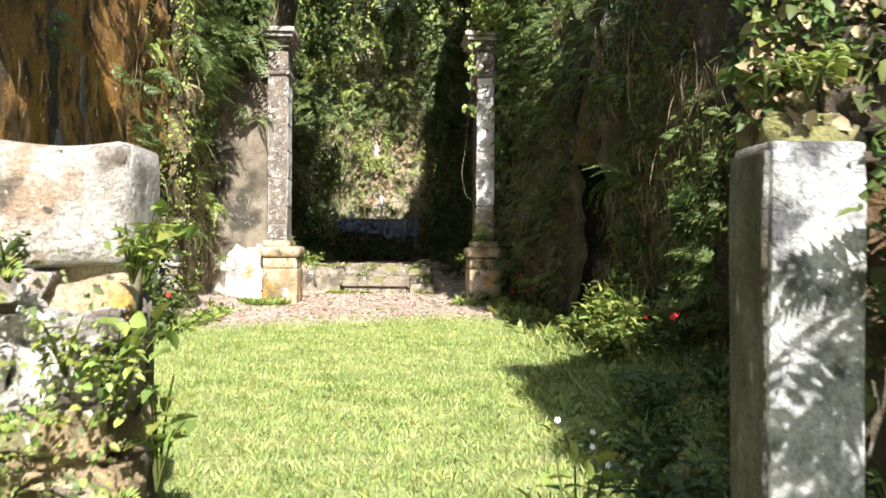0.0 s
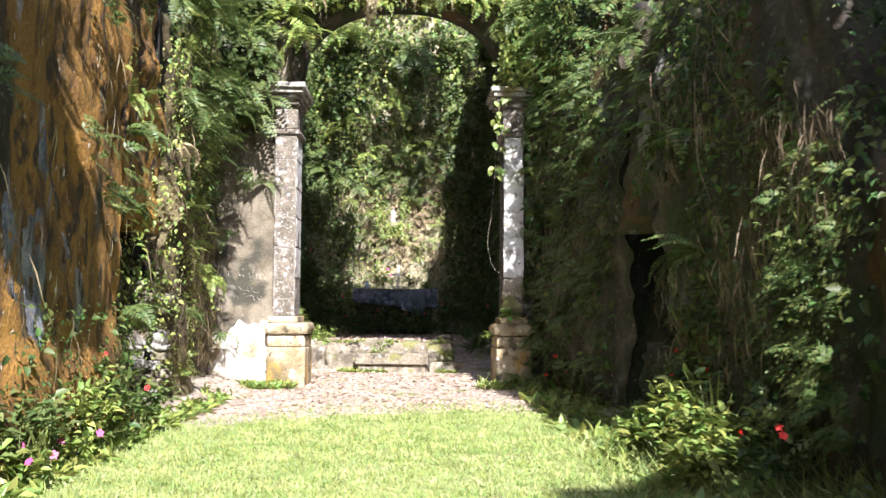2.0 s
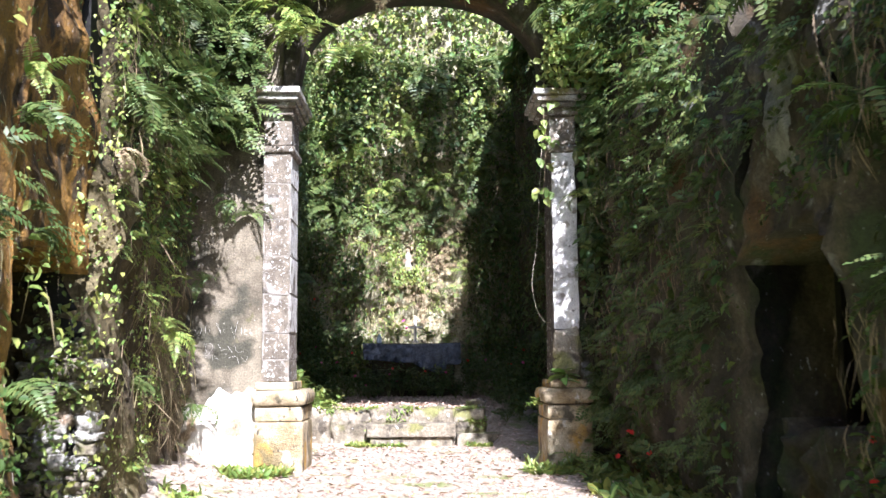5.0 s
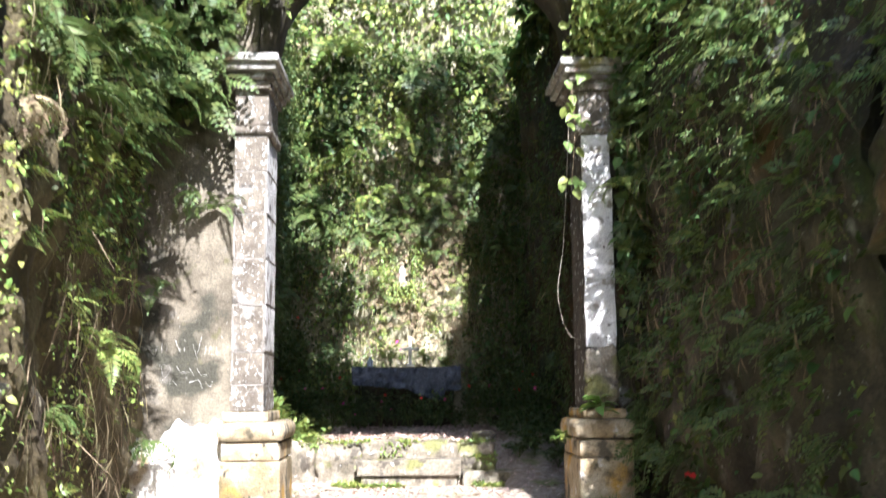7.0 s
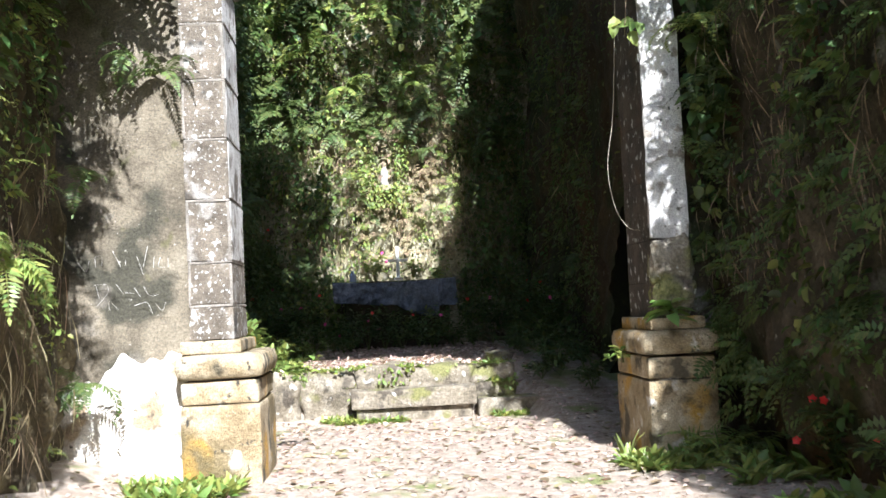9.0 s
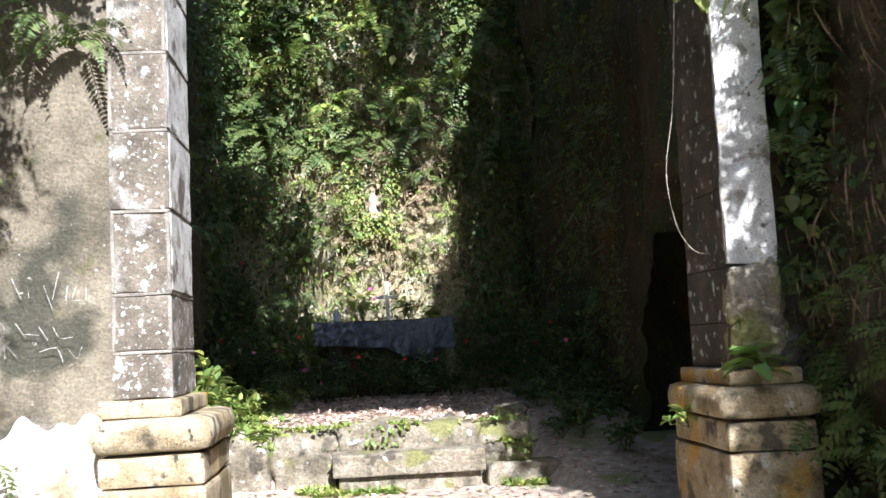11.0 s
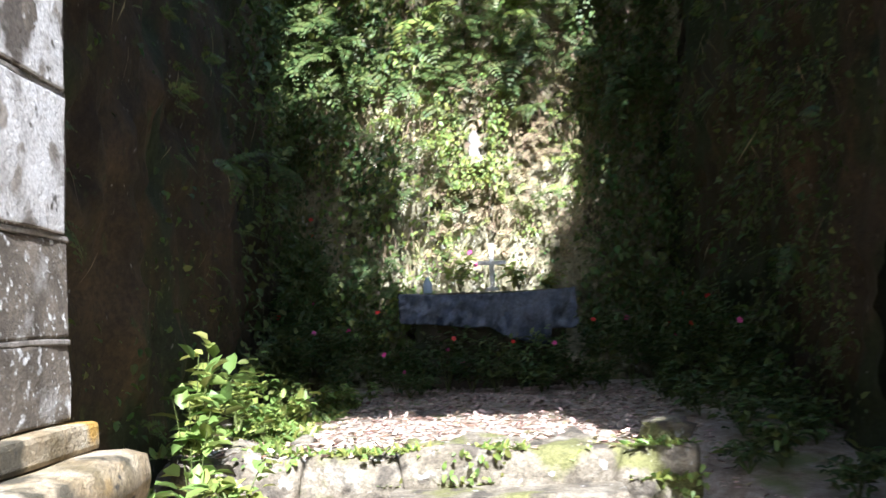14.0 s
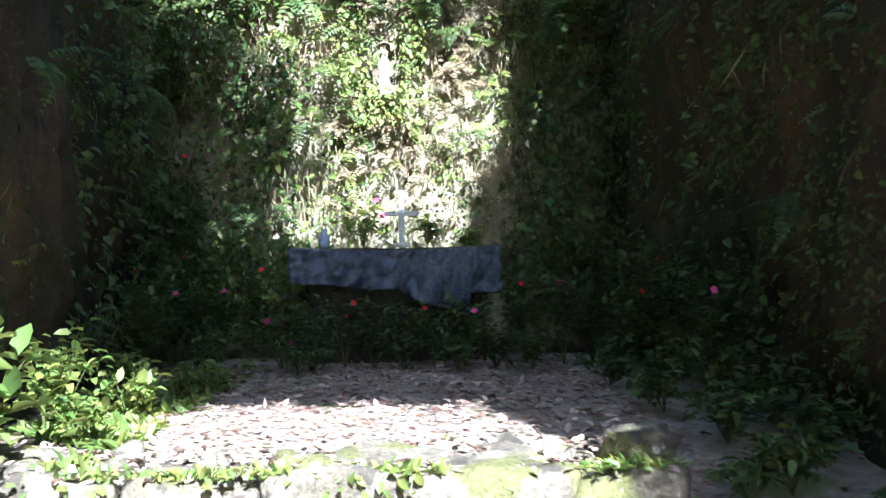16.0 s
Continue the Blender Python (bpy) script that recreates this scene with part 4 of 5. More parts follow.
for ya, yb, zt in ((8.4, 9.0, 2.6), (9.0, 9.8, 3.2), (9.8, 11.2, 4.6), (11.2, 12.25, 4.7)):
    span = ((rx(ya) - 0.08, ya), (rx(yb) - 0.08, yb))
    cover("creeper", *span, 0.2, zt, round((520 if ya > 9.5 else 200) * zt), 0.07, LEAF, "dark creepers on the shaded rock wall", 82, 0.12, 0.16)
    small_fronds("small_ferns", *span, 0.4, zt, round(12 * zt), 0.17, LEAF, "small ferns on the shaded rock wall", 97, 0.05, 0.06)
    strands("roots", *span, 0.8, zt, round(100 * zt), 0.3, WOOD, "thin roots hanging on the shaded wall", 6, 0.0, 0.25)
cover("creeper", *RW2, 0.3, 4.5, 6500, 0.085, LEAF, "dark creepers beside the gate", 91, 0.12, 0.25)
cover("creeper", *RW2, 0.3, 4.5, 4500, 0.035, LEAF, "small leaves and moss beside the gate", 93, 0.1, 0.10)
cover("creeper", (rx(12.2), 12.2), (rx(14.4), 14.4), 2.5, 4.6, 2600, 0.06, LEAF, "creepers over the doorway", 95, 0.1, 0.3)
small_fronds("small_ferns", *RW2, 0.4, 4.5, 260, 0.26, FERN, "small ferns on the wall beside the gate", 98, -0.1, 0.2)
small_fronds("small_ferns", (rx(12.2), 12.2), (rx(14.4), 14.4), 2.6, 4.6, 45, 0.26, FERN, "small ferns over the doorway", 99, 0.0, 0.2)
cover("creeper", (4.42, 3.0), (4.42, 19.0), 1.8, 7.2, 11000, 0.10, LEAF, "dark creepers on the rock behind the ledge", 85, 0.1, 0.4)
strands("roots", *RW2, 1.5, 4.5, 700, 0.3, WOOD, "thin roots hanging beside the gate", 12, 0.0, 0.25)
cover("creeper", (5.5, 19.15), (2.6, 19.15), 4.0, 9.8, 8000, 0.11, LEAF, "dark creepers beside the gate", 103, -0.2, 0.3)
cover("creeper", (3.0, 19.2), (1.98, 19.2), 0.5, 9.5, 4500, 0.085, LEAF, "creepers on the gate's shaded pier", 101, -0.1, 0.3)
small_fronds("small_ferns", (2.6, 19.12), (1.98, 19.12), 0.6, 6.5, 190, 0.24, FERN, "small ferns on the gate's shaded pier", 102, -0.1, 0.2)
cover("creeper", (rx(16.6) - 0.08, 16.6), (rx(19.2) - 0.08, 19.2), 4.4, 6.4, 2400, 0.1, LEAF, "dark creepers high beside the gate", 92, 0.05, 0.35)
small_fronds("small_ferns", (rx(16.4) - 0.08, 16.4), (rx(19.0) - 0.08, 19.0), 4.2, 6.2, 55, 0.4, LEAF, "dark ferns hanging high beside the gate", 94, -0.05, 0.4)
# growth hiding the wall step that was added to shade the gate's pier
cover("creeper", (3.8, 17.25), (2.35, 17.25), 4.4, 7.4, 1500, 0.11, LEAF, "creepers over a wall step added to shade the gate", 96, -0.4, 0.3)
small_fronds("small_ferns", (3.6, 17.2), (2.35, 17.2), 4.4, 7.3, 40, 0.4, LEAF, "ferns over a wall step added to shade the gate", 90, -0.3, 0.3)
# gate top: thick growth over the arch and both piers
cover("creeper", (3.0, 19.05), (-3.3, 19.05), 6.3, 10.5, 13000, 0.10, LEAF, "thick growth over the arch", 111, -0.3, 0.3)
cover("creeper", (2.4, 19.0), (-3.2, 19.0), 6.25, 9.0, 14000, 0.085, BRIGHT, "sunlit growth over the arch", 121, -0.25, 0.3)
small_fronds("small_ferns", (2.4, 19.0), (-3.2, 19.0), 6.35, 8.2, 420, 0.27, BRIGHT, "sunlit ferns massed over the arch", 123, -0.3, 0.2)
strands("dry_grass", (2.2, 19.05), (-3.2, 19.05), 6.4, 8.8, 1500, 0.32, DRY, "dry grass hanging over the arch", 13, -0.2, 0.6)
cover("creeper", (-2.35, 19.1), (-3.3, 19.1), 4.3, 6.8, 4000, 0.085, LEAF, "creepers over the plaster pier", 131, -0.15, 0.5)
small_fronds("small_ferns", (-2.3, 19.0), (-3.2, 19.0), 4.3, 6.8, 130, 0.34, FERN, "ferns over the plaster pier", 133, -0.2, 0.4)
cover("creeper", (2.6, 19.0), (1.5, 19.0), 5.0, 6.8, 3500, 0.085, BRIGHT, "creepers above the pilaster", 141, -0.2, 0.5)
# left wall
cover("creeper", (-3.22, 18.7), (-2.85, 14.5), 0.1, 6.0, 11000, 0.042, BRIGHT, "sunlit creepers on brown rock", 151, 0.0, 0.18)
cover("creeper", (-3.22, 18.7), (-2.85, 14.5), 2.6, 9.0, 4500, 0.09, LEAF, "creepers high on brown rock", 161, 0.0, 0.3)
small_fronds("small_ferns", (-3.2, 18.5), (-2.83, 14.5), 0.4, 7.0, 200, 0.2, BRIGHT, "small sunlit ferns on brown rock", 163, -0.05, 0.12)
small_fronds("small_ferns", (-3.15, 18.5), (-2.8, 14.5), 3.2, 7.5, 130, 0.36, FERN, "ferns hanging on brown rock", 165, -0.05, 0.4)
small_fronds("small_ferns", (-2.8, 12.7), (-2.9, 9.0), 2.2, 7.5, 160, 0.24, FERN, "small ferns on the orange rock", 167, 0.12, 0.15)
strands("roots", (-3.22, 18.7), (-2.85, 14.5), 0.6, 6.0, 1300, 0.45, DRY, "long thin roots hanging down the rock", 8, 0.0, 0.2)
strands("roots", (-2.75, 12.6), (-2.85, 8.0), 0.8, 7.0, 500, 0.35, DRY, "thin roots hanging down the orange rock", 9, 0.1, 0.2)
cover("creeper", (-2.8, 12.5), (-3.0, 2.0), 0.0, 1.3, 5000, 0.06, LEAF, "low leaves at the foot of the rock", 171, 0.05, 0.25)
cover("creeper", (-2.8, 12.75), (-2.85, 12.2), 0.8, 8.5, 700, 0.07, BRIGHT, "creepers at the rock's corner", 181, 0.05, 0.35)
# unseen bushes added over the gate wall, gapped so sun reaches the end wall
for k, (x0, x1, zt, cnt, cut) in enumerate(((-3.3, -1.2, 14.0, 5500, -0.02), (-1.2, 0.1, 12.8, 2400, 0.1), (0.1, 1.0, 12.4, 1300, 0.2), (1.0, 3.0, 10.4, 2600, -0.2))):
    cover("shade_hedge", (x1, 19.6), (x0, 19.6), 9.8, zt, cnt, 0.24, LEAF, "leafy bushes added over the gate wall to shape its shadow", 201 + k, cut, 0.8, 0.2, 1.1)
# boughs added out of view to dapple the upper end wall
cover("shade_hedge", (2.8, 19.6), (-0.4, 19.6), 11.8, 17.0, 1900, 0.26, LEAF, "unseen leafy boughs added to dapple the end wall", 206, -0.05, 0.9, 0.2, 0.8, 3.5)
# more unseen leaf masses: dapple on the pier, an edge to the sun
cover("shade_hedge", (-2.9, 13), (-3.0, 5), 9.0, 10.2, 1900, 0.24, LEAF, "unseen leafy bushes on the rock wall, placed for shade", 231, 0.0, 0.4, 0.2, 0.8)
cover("shade_hedge", (2.3, 21.0), (2.25, 29.0), 7.8, 8.3, 4000, 0.22, LEAF, "unseen leafy bushes added to edge the end wall's sun", 261, -0.1, 0.5, 0.2, 1.1)

# ---- lawn and litter ----
def lawn(name, n, x0, x1, y0, y1, h, seed):
    p = np.stack([x0 + (x1 - x0) * rng.random(n), y0 + (y1 - y0) * rng.random(n)], 1)
    edge = np.array([lawn_edge(a) for a in p[:, 0]]) + 0.1 + 0.8 * rng.standard_normal(n)
    p = p[p[:, 1] < edge]
    n = len(p)
    z = np.array([ground_z(a, b) for a, b in p]) - 0.005
    P = np.column_stack([p, z])
    d = rng.standard_normal((n, 3)) * [0.7, 0.7, 0.1] + [0, 0, 0.9]
    L = h * (0.5 + rng.random(n)) * (1 + 0.8 * np.clip(np.abs(p[:, 0] + 0.2) - 2.0, 0, 1))
    v, f = leaves_arrays(P, d, rng.standard_normal((n, 3)), L, 0.007 + 0.005 * rng.random(n), 0.1, 0.3, True)
    return stuff(name, v, f, BLADE, "short mown lawn grass", "grass")


lawn("grass", 60000, -3.0, 2.9, 2.6, 9.0, 0.05, 1)
lawn("grass", 55000, -3.0, 2.9, 9.0, 16.6, 0.05, 2)
lawn("grass", 5000, 1.5, 2.85, 6.0, 12.0, 0.16, 3)


def litter(n, x0, x1, y0, y1, zfn, size, mat, label):
    p = np.stack([x0 + (x1 - x0) * rng.random(n), y0 + (y1 - y0) * rng.random(n)], 1)
    z = np.array([zfn(a, b) for a, b in p]) + 0.008
    P = np.column_stack([p, z])
    d = rng.standard_normal((n, 3)) * [1, 1, 0.12]
    L = size * (0.5 + rng.random(n))
    v, f = leaves_arrays(P, d, np.tile([0, 0, 1.0], (n, 1)) + rng.standard_normal((n, 3)) * 0.25, L, L * 0.5, 0.2, -0.1)
    return stuff("leaf_litter", v, f, mat, label, "fallen leaves")


litter(5200, -2.9, 2.2, 14.4, 22.9, ground_z, 0.05, LITTER, "brown and pinkish fallen leaves on bare soil")
litter(6000, -2.6, 1.3, 23.0, 29.2, lambda x, y: max(ground_z(x, y), 0.585 if x < 0.95 and y < 23.85 else 0), 0.06, LITTER, "brown fallen leaves on the platform")
litter(900, -3.0, 2.2, 15.0, 27.0, lambda x, y: max(ground_z(x, y), 0.585 if -2.5 < x < 0.95 and 23.0 < y < 23.85 else 0), 0.08, DRY, "pale dry fallen leaves")


def weeds(n, x0, x1, y0, y1, zfn, size, label):
    p = np.stack([x0 + (x1 - x0) * rng.random(n), y0 + (y1 - y0) * rng.random(n)], 1)
    keep = field(p[:, 0], p[:, 1], p[:, 1] * 0, 1.3, 3.3) > -0.1
    p = p[keep]
    n = len(p)
    P = np.column_stack([p, np.array([zfn(a, b) for a, b in p])])
    d = rng.standard_normal((n, 3)) * [1, 1, 0.4] + [0, 0, 0.7]
    L = size * (0.5 + rng.random(n))
    v, f = leaves_arrays(P, d, rng.standard_normal((n, 3)) * 0.4 + [0, 0, 1], L, L * 0.4)
    return stuff("weeds", v, f, BRIGHT, label, "weeds")


weeds(1500, -1.2, 1.0, 22.5, 22.62, lambda x, y: 0.0, 0.07, "small weeds along the foot of the step")
weeds(1500, -1.1, 0.9, 23.0, 23.14, lambda x, y: 0.37, 0.07, "small weeds in the joint of the steps")
weeds(1400, -2.5, -1.0, 22.7, 22.95, lambda x, y: 0.0, 0.08, "small weeds at the platform's foot")
weeds(2500, -3.0, -1.8, 18.0, 18.9, lambda x, y: 0.0, 0.11, "weeds at the foot of the gate's pier")
weeds(1500, 1.2, 2.2, 18.0, 18.95, lambda x, y: 0.0, 0.12, "weeds at the foot of the pedestal")
weeds(6000, 1.7, 2.9, 3.0, 18.5, lambda x, y: ground_z(x, y), 0.16, "shaded weeds along the foot of the wall")
weeds(3500, -2.95, -2.4, 4.0, 16.5, lambda x, y: ground_z(x, y), 0.13, "weeds along the foot of the rock wall")
weeds(4500, -2.7, -1.8, 23.2, 27.0, lambda x, y: 0.58, 0.09, "low weeds beside the platform")
weeds(900, -2.5, 0.9, 22.97, 23.1, lambda x, y: 0.59, 0.06, "small weeds on the platform's edge")
weeds(5000, 1.0, 2.9, 3.0, 9.0, lambda x, y: ground_z(x, y), 0.07, "shaded weeds in the grass")


def hanging_leaves():
    """Leaves trailing down over the platform's broken front."""
    n = 450
    x = -2.45 + 3.4 * rng.random(n)
    p = np.column_stack([x, 22.93 + 0.03 * rng.random(n), 0.2 + 0.42 * rng.random(n)])
    p = p[(field(p[:, 0], p[:, 1], p[:, 2], 2.0, 6.6) > 0.12) & ((p[:, 2] > 0.4) | (p[:, 0] < -1.05) | (p[:, 0] > 0.45))]
    n = len(p)
    L = 0.05 * (0.5 + rng.random(n))
    v, f = leaves_arrays(p, rng.standard_normal((n, 3)) * 0.6 + [0, -0.5, -0.4], rng.standard_normal((n, 3)) * 0.3 + [0, -1, 0.6], L, L * 0.6)
    return stuff("weeds", v, f, BRIGHT, "small weeds on the platform's front", "weeds")


hanging_leaves()

# ---- ferns on the walls ----
FERNS = (
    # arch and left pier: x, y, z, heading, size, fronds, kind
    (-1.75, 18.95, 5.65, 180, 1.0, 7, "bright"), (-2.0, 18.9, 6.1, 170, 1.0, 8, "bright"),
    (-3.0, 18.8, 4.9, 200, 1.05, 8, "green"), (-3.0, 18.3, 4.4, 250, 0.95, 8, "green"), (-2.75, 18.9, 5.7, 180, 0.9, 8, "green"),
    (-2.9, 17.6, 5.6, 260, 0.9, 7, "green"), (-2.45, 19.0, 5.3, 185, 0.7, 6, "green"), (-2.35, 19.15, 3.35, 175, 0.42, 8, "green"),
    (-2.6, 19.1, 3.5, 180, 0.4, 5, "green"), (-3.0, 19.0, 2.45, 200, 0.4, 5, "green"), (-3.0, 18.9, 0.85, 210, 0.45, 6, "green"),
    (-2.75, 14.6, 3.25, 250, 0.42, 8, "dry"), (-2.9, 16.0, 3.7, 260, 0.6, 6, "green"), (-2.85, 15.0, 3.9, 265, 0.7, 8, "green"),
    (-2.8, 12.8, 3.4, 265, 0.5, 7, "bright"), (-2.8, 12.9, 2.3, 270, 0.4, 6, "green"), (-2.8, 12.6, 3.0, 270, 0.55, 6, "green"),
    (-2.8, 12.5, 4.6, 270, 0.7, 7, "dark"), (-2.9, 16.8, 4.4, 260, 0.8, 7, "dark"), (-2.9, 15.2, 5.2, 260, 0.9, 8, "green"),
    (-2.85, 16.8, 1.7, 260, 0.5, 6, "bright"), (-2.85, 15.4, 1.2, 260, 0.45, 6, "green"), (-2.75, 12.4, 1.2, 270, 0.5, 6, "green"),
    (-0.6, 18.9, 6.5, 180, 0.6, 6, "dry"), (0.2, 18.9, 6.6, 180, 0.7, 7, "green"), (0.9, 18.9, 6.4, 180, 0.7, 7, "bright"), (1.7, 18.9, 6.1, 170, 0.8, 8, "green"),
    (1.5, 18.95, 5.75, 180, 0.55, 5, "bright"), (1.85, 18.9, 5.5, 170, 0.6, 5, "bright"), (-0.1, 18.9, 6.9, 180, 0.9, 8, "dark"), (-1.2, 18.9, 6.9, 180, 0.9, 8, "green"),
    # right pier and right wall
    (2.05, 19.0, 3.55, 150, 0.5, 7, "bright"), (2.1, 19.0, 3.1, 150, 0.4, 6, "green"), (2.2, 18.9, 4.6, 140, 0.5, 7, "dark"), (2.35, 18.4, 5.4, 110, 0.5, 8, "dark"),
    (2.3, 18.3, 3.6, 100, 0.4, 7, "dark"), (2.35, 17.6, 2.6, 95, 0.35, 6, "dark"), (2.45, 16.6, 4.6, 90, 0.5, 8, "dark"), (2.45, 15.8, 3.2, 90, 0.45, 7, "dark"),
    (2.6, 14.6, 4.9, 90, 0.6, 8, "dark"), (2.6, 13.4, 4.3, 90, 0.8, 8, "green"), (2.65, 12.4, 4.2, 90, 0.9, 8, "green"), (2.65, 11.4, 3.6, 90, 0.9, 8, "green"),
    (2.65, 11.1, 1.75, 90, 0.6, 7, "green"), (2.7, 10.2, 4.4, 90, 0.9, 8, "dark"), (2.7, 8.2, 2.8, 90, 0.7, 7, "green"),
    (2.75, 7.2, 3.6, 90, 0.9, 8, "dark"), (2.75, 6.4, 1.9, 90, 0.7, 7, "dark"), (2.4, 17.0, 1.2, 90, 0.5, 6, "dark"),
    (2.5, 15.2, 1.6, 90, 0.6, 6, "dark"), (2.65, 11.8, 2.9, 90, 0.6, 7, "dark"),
    # end wall
    (-1.8, 29.8, 6.2, 180, 1.0, 7, "bright"), (-1.1, 29.8, 5.5, 180, 0.8, 7, "bright"), (-2.3, 29.8, 5.0, 190, 0.9, 8, "green"), (0.2, 29.8, 5.6, 180, 0.8, 7, "bright"),
    (1.2, 29.8, 6.0, 170, 0.8, 7, "green"), (-0.4, 29.8, 6.8, 180, 1.0, 8, "bright"), (-2.8, 29.6, 6.6, 200, 1.0, 8, "dark"), (1.7, 29.7, 4.4, 160, 0.9, 8, "dark"),
    (-0.9, 29.85, 4.9, 180, 0.5, 6, "dry"), (0.4, 29.85, 4.3, 180, 0.45, 6, "green"), (-1.6, 29.85, 4.2, 180, 0.45, 6, "bright"), (0.5, 29.85, 3.1, 180, 0.35, 6, "green"),
    (-0.2, 29.7, 8.2, 180, 1.3, 9, "green"), (-1.8, 29.7, 8.6, 180, 1.3, 9, "bright"), (1.3, 29.7, 8.4, 180, 1.3, 9, "green"), (-2.9, 28.4, 3.4, 250, 0.6, 7, "dark"),
    (2.1, 24.6, 1.9, 90, 0.5, 5, "dark"), (-2.55, 24.6, 2.8, 270, 0.5, 6, "dark"),
)
for x, y, z, head, size, n, kind in FERNS:
    if x > 2.0 and y < 18.5 and z > (5.5 if y > 16.5 else 4.5 if y > 12.4 else 3.3 if y > 9.2 else 2.4):
        continue
    fern(x, y, z, head, size, n, kind)
for x, y, z, size, n, kind in ((1.95, 18.7, 0.05, 0.6, 9, "bright"), (2.2, 18.6, 0.05, 0.55, 8, "green"), (0.85, 3.6, 0.05, 0.5, 9, "dark"), (2.0, 7.5, 0.1, 0.5, 8, "dark"), (-2.6, 11.2, 0.1, 0.45, 8, "green")):
    fern(x, y, z, None, size, n, kind, {"bright": "sunlit yellow-green fern growing from the ground", "green": "green fern growing from the ground", "dark": "dark green fern growing in the shade"}[kind])

# ---- flowering plants ----
def flowers(x, y, z, radius, height, n_leaf, n_fl, petal, mat, label, seed, size=0.05, leaf=0.10):
    plant("flowering_plant", x, y, z, radius, height, leaf, n_leaf, mat, label, n_fl, petal, "flowering plant", seed, "flowering plants", size)


k = 0
for x in (-2.6, -2.2, -1.85, -1.5, -1.2, -0.9, -0.6, -0.3, 0.0, 0.3, 0.6, 0.95, 1.3, 1.65, 1.95):
    k += 1
    flowers(x, 28.75 - 0.22 * (k % 3), 0.55, 0.34, (0.85, 0.7, 0.6)[k % 3] + 0.3 * (abs(x + 0.4) > 1.2), 300, 1, PINK if k % 3 else RED, LEAF, "dark green shrub with pink flowers before the altar", k, 0.036, 0.085)
for x, y, h, c in ((-2.75, 28.2, 1.4, RED), (-2.6, 27.3, 0.9, PINK), (1.75, 27.6, 1.2, RED), (1.85, 26.6, 1.2, RED), (1.8, 25.4, 0.9, PINK), (-2.75, 29.4, 2.7, RED), (-2.5, 29.5, 2.2, RED), (1.6, 28.6, 1.5, RED), (-2.4, 28.8, 1.2, PINK)):
    k += 1
    flowers(x, y, 0.55, 0.42, h, 380, 1, c, LEAF, "tall dark shrub with a few red flowers by the chamber wall", k, 0.035, 0.09)
for x, y, h in ((1.9, 24.4, 0.5), (1.5, 27.3, 0.4), (1.95, 23.9, 0.35), (2.0, 25.9, 0.6), (-2.0, 27.6, 0.5), (-1.3, 27.9, 0.35), (0.2, 28.0, 0.35), (0.9, 27.9, 0.4), (1.3, 23.3, 0.3), (1.55, 23.4, 0.35), (1.8, 22.7, 0.4), (1.5, 24.2, 0.35), (1.35, 25.0, 0.3), (1.7, 24.9, 0.45), (1.6, 25.8, 0.4), (1.3, 26.4, 0.3)):
    k += 1
    plant("leafy_plant", x, y, ground_z(x, y), 0.3, h, 0.085, 160, LEAF, "dark leafy plant on the shaded chamber floor", seed=k)
# sunlit plants at the platform's end
for x, y, z, h, r in ((-2.3, 22.8, 0.0, 1.3, 0.2), (-2.4, 23.5, 0.45, 0.9, 0.25), (-2.4, 24.4, 0.55, 0.6, 0.3), (-2.15, 25.2, 0.58, 0.4, 0.28), (-2.35, 25.9, 0.58, 0.45, 0.3), (-1.95, 26.3, 0.58, 0.3, 0.2), (-2.1, 24.0, 0.58, 0.35, 0.25), (-2.5, 25.0, 0.58, 0.7, 0.25), (-1.75, 26.6, 0.58, 0.3, 0.25)):
    k += 1
    plant("leafy_plant", x, y, z, r, h, 0.17 if h > 0.8 else 0.09, 70 if h > 0.8 else 130, BRIGHT, "sunlit leafy plant at the platform's end", seed=k)
# on the altar and the end wall
plant("leafy_plant", -0.72, 29.6, 1.8, 0.2, 0.5, 0.14, 60, BRIGHT, "leafy plant with two pink blooms behind the altar", 2, PINK, "plant", 71, petal_size=0.04)
plant("leafy_plant", 0.05, 29.65, 1.8, 0.2, 0.38, 0.15, 50, BRIGHT, "broad-leaved plant beside the cross", seed=72)
plant("leafy_plant", 0.45, 29.7, 1.7, 0.25, 0.35, 0.12, 70, BRIGHT, "leafy plant behind the altar", seed=73)
plant("leafy_plant", 1.0, 29.7, 5.6, 0.35, 0.5, 0.22, 40, BRIGHT, "broad yellow-green leaves on the end wall", seed=74, spread=(0.2, -0.5))
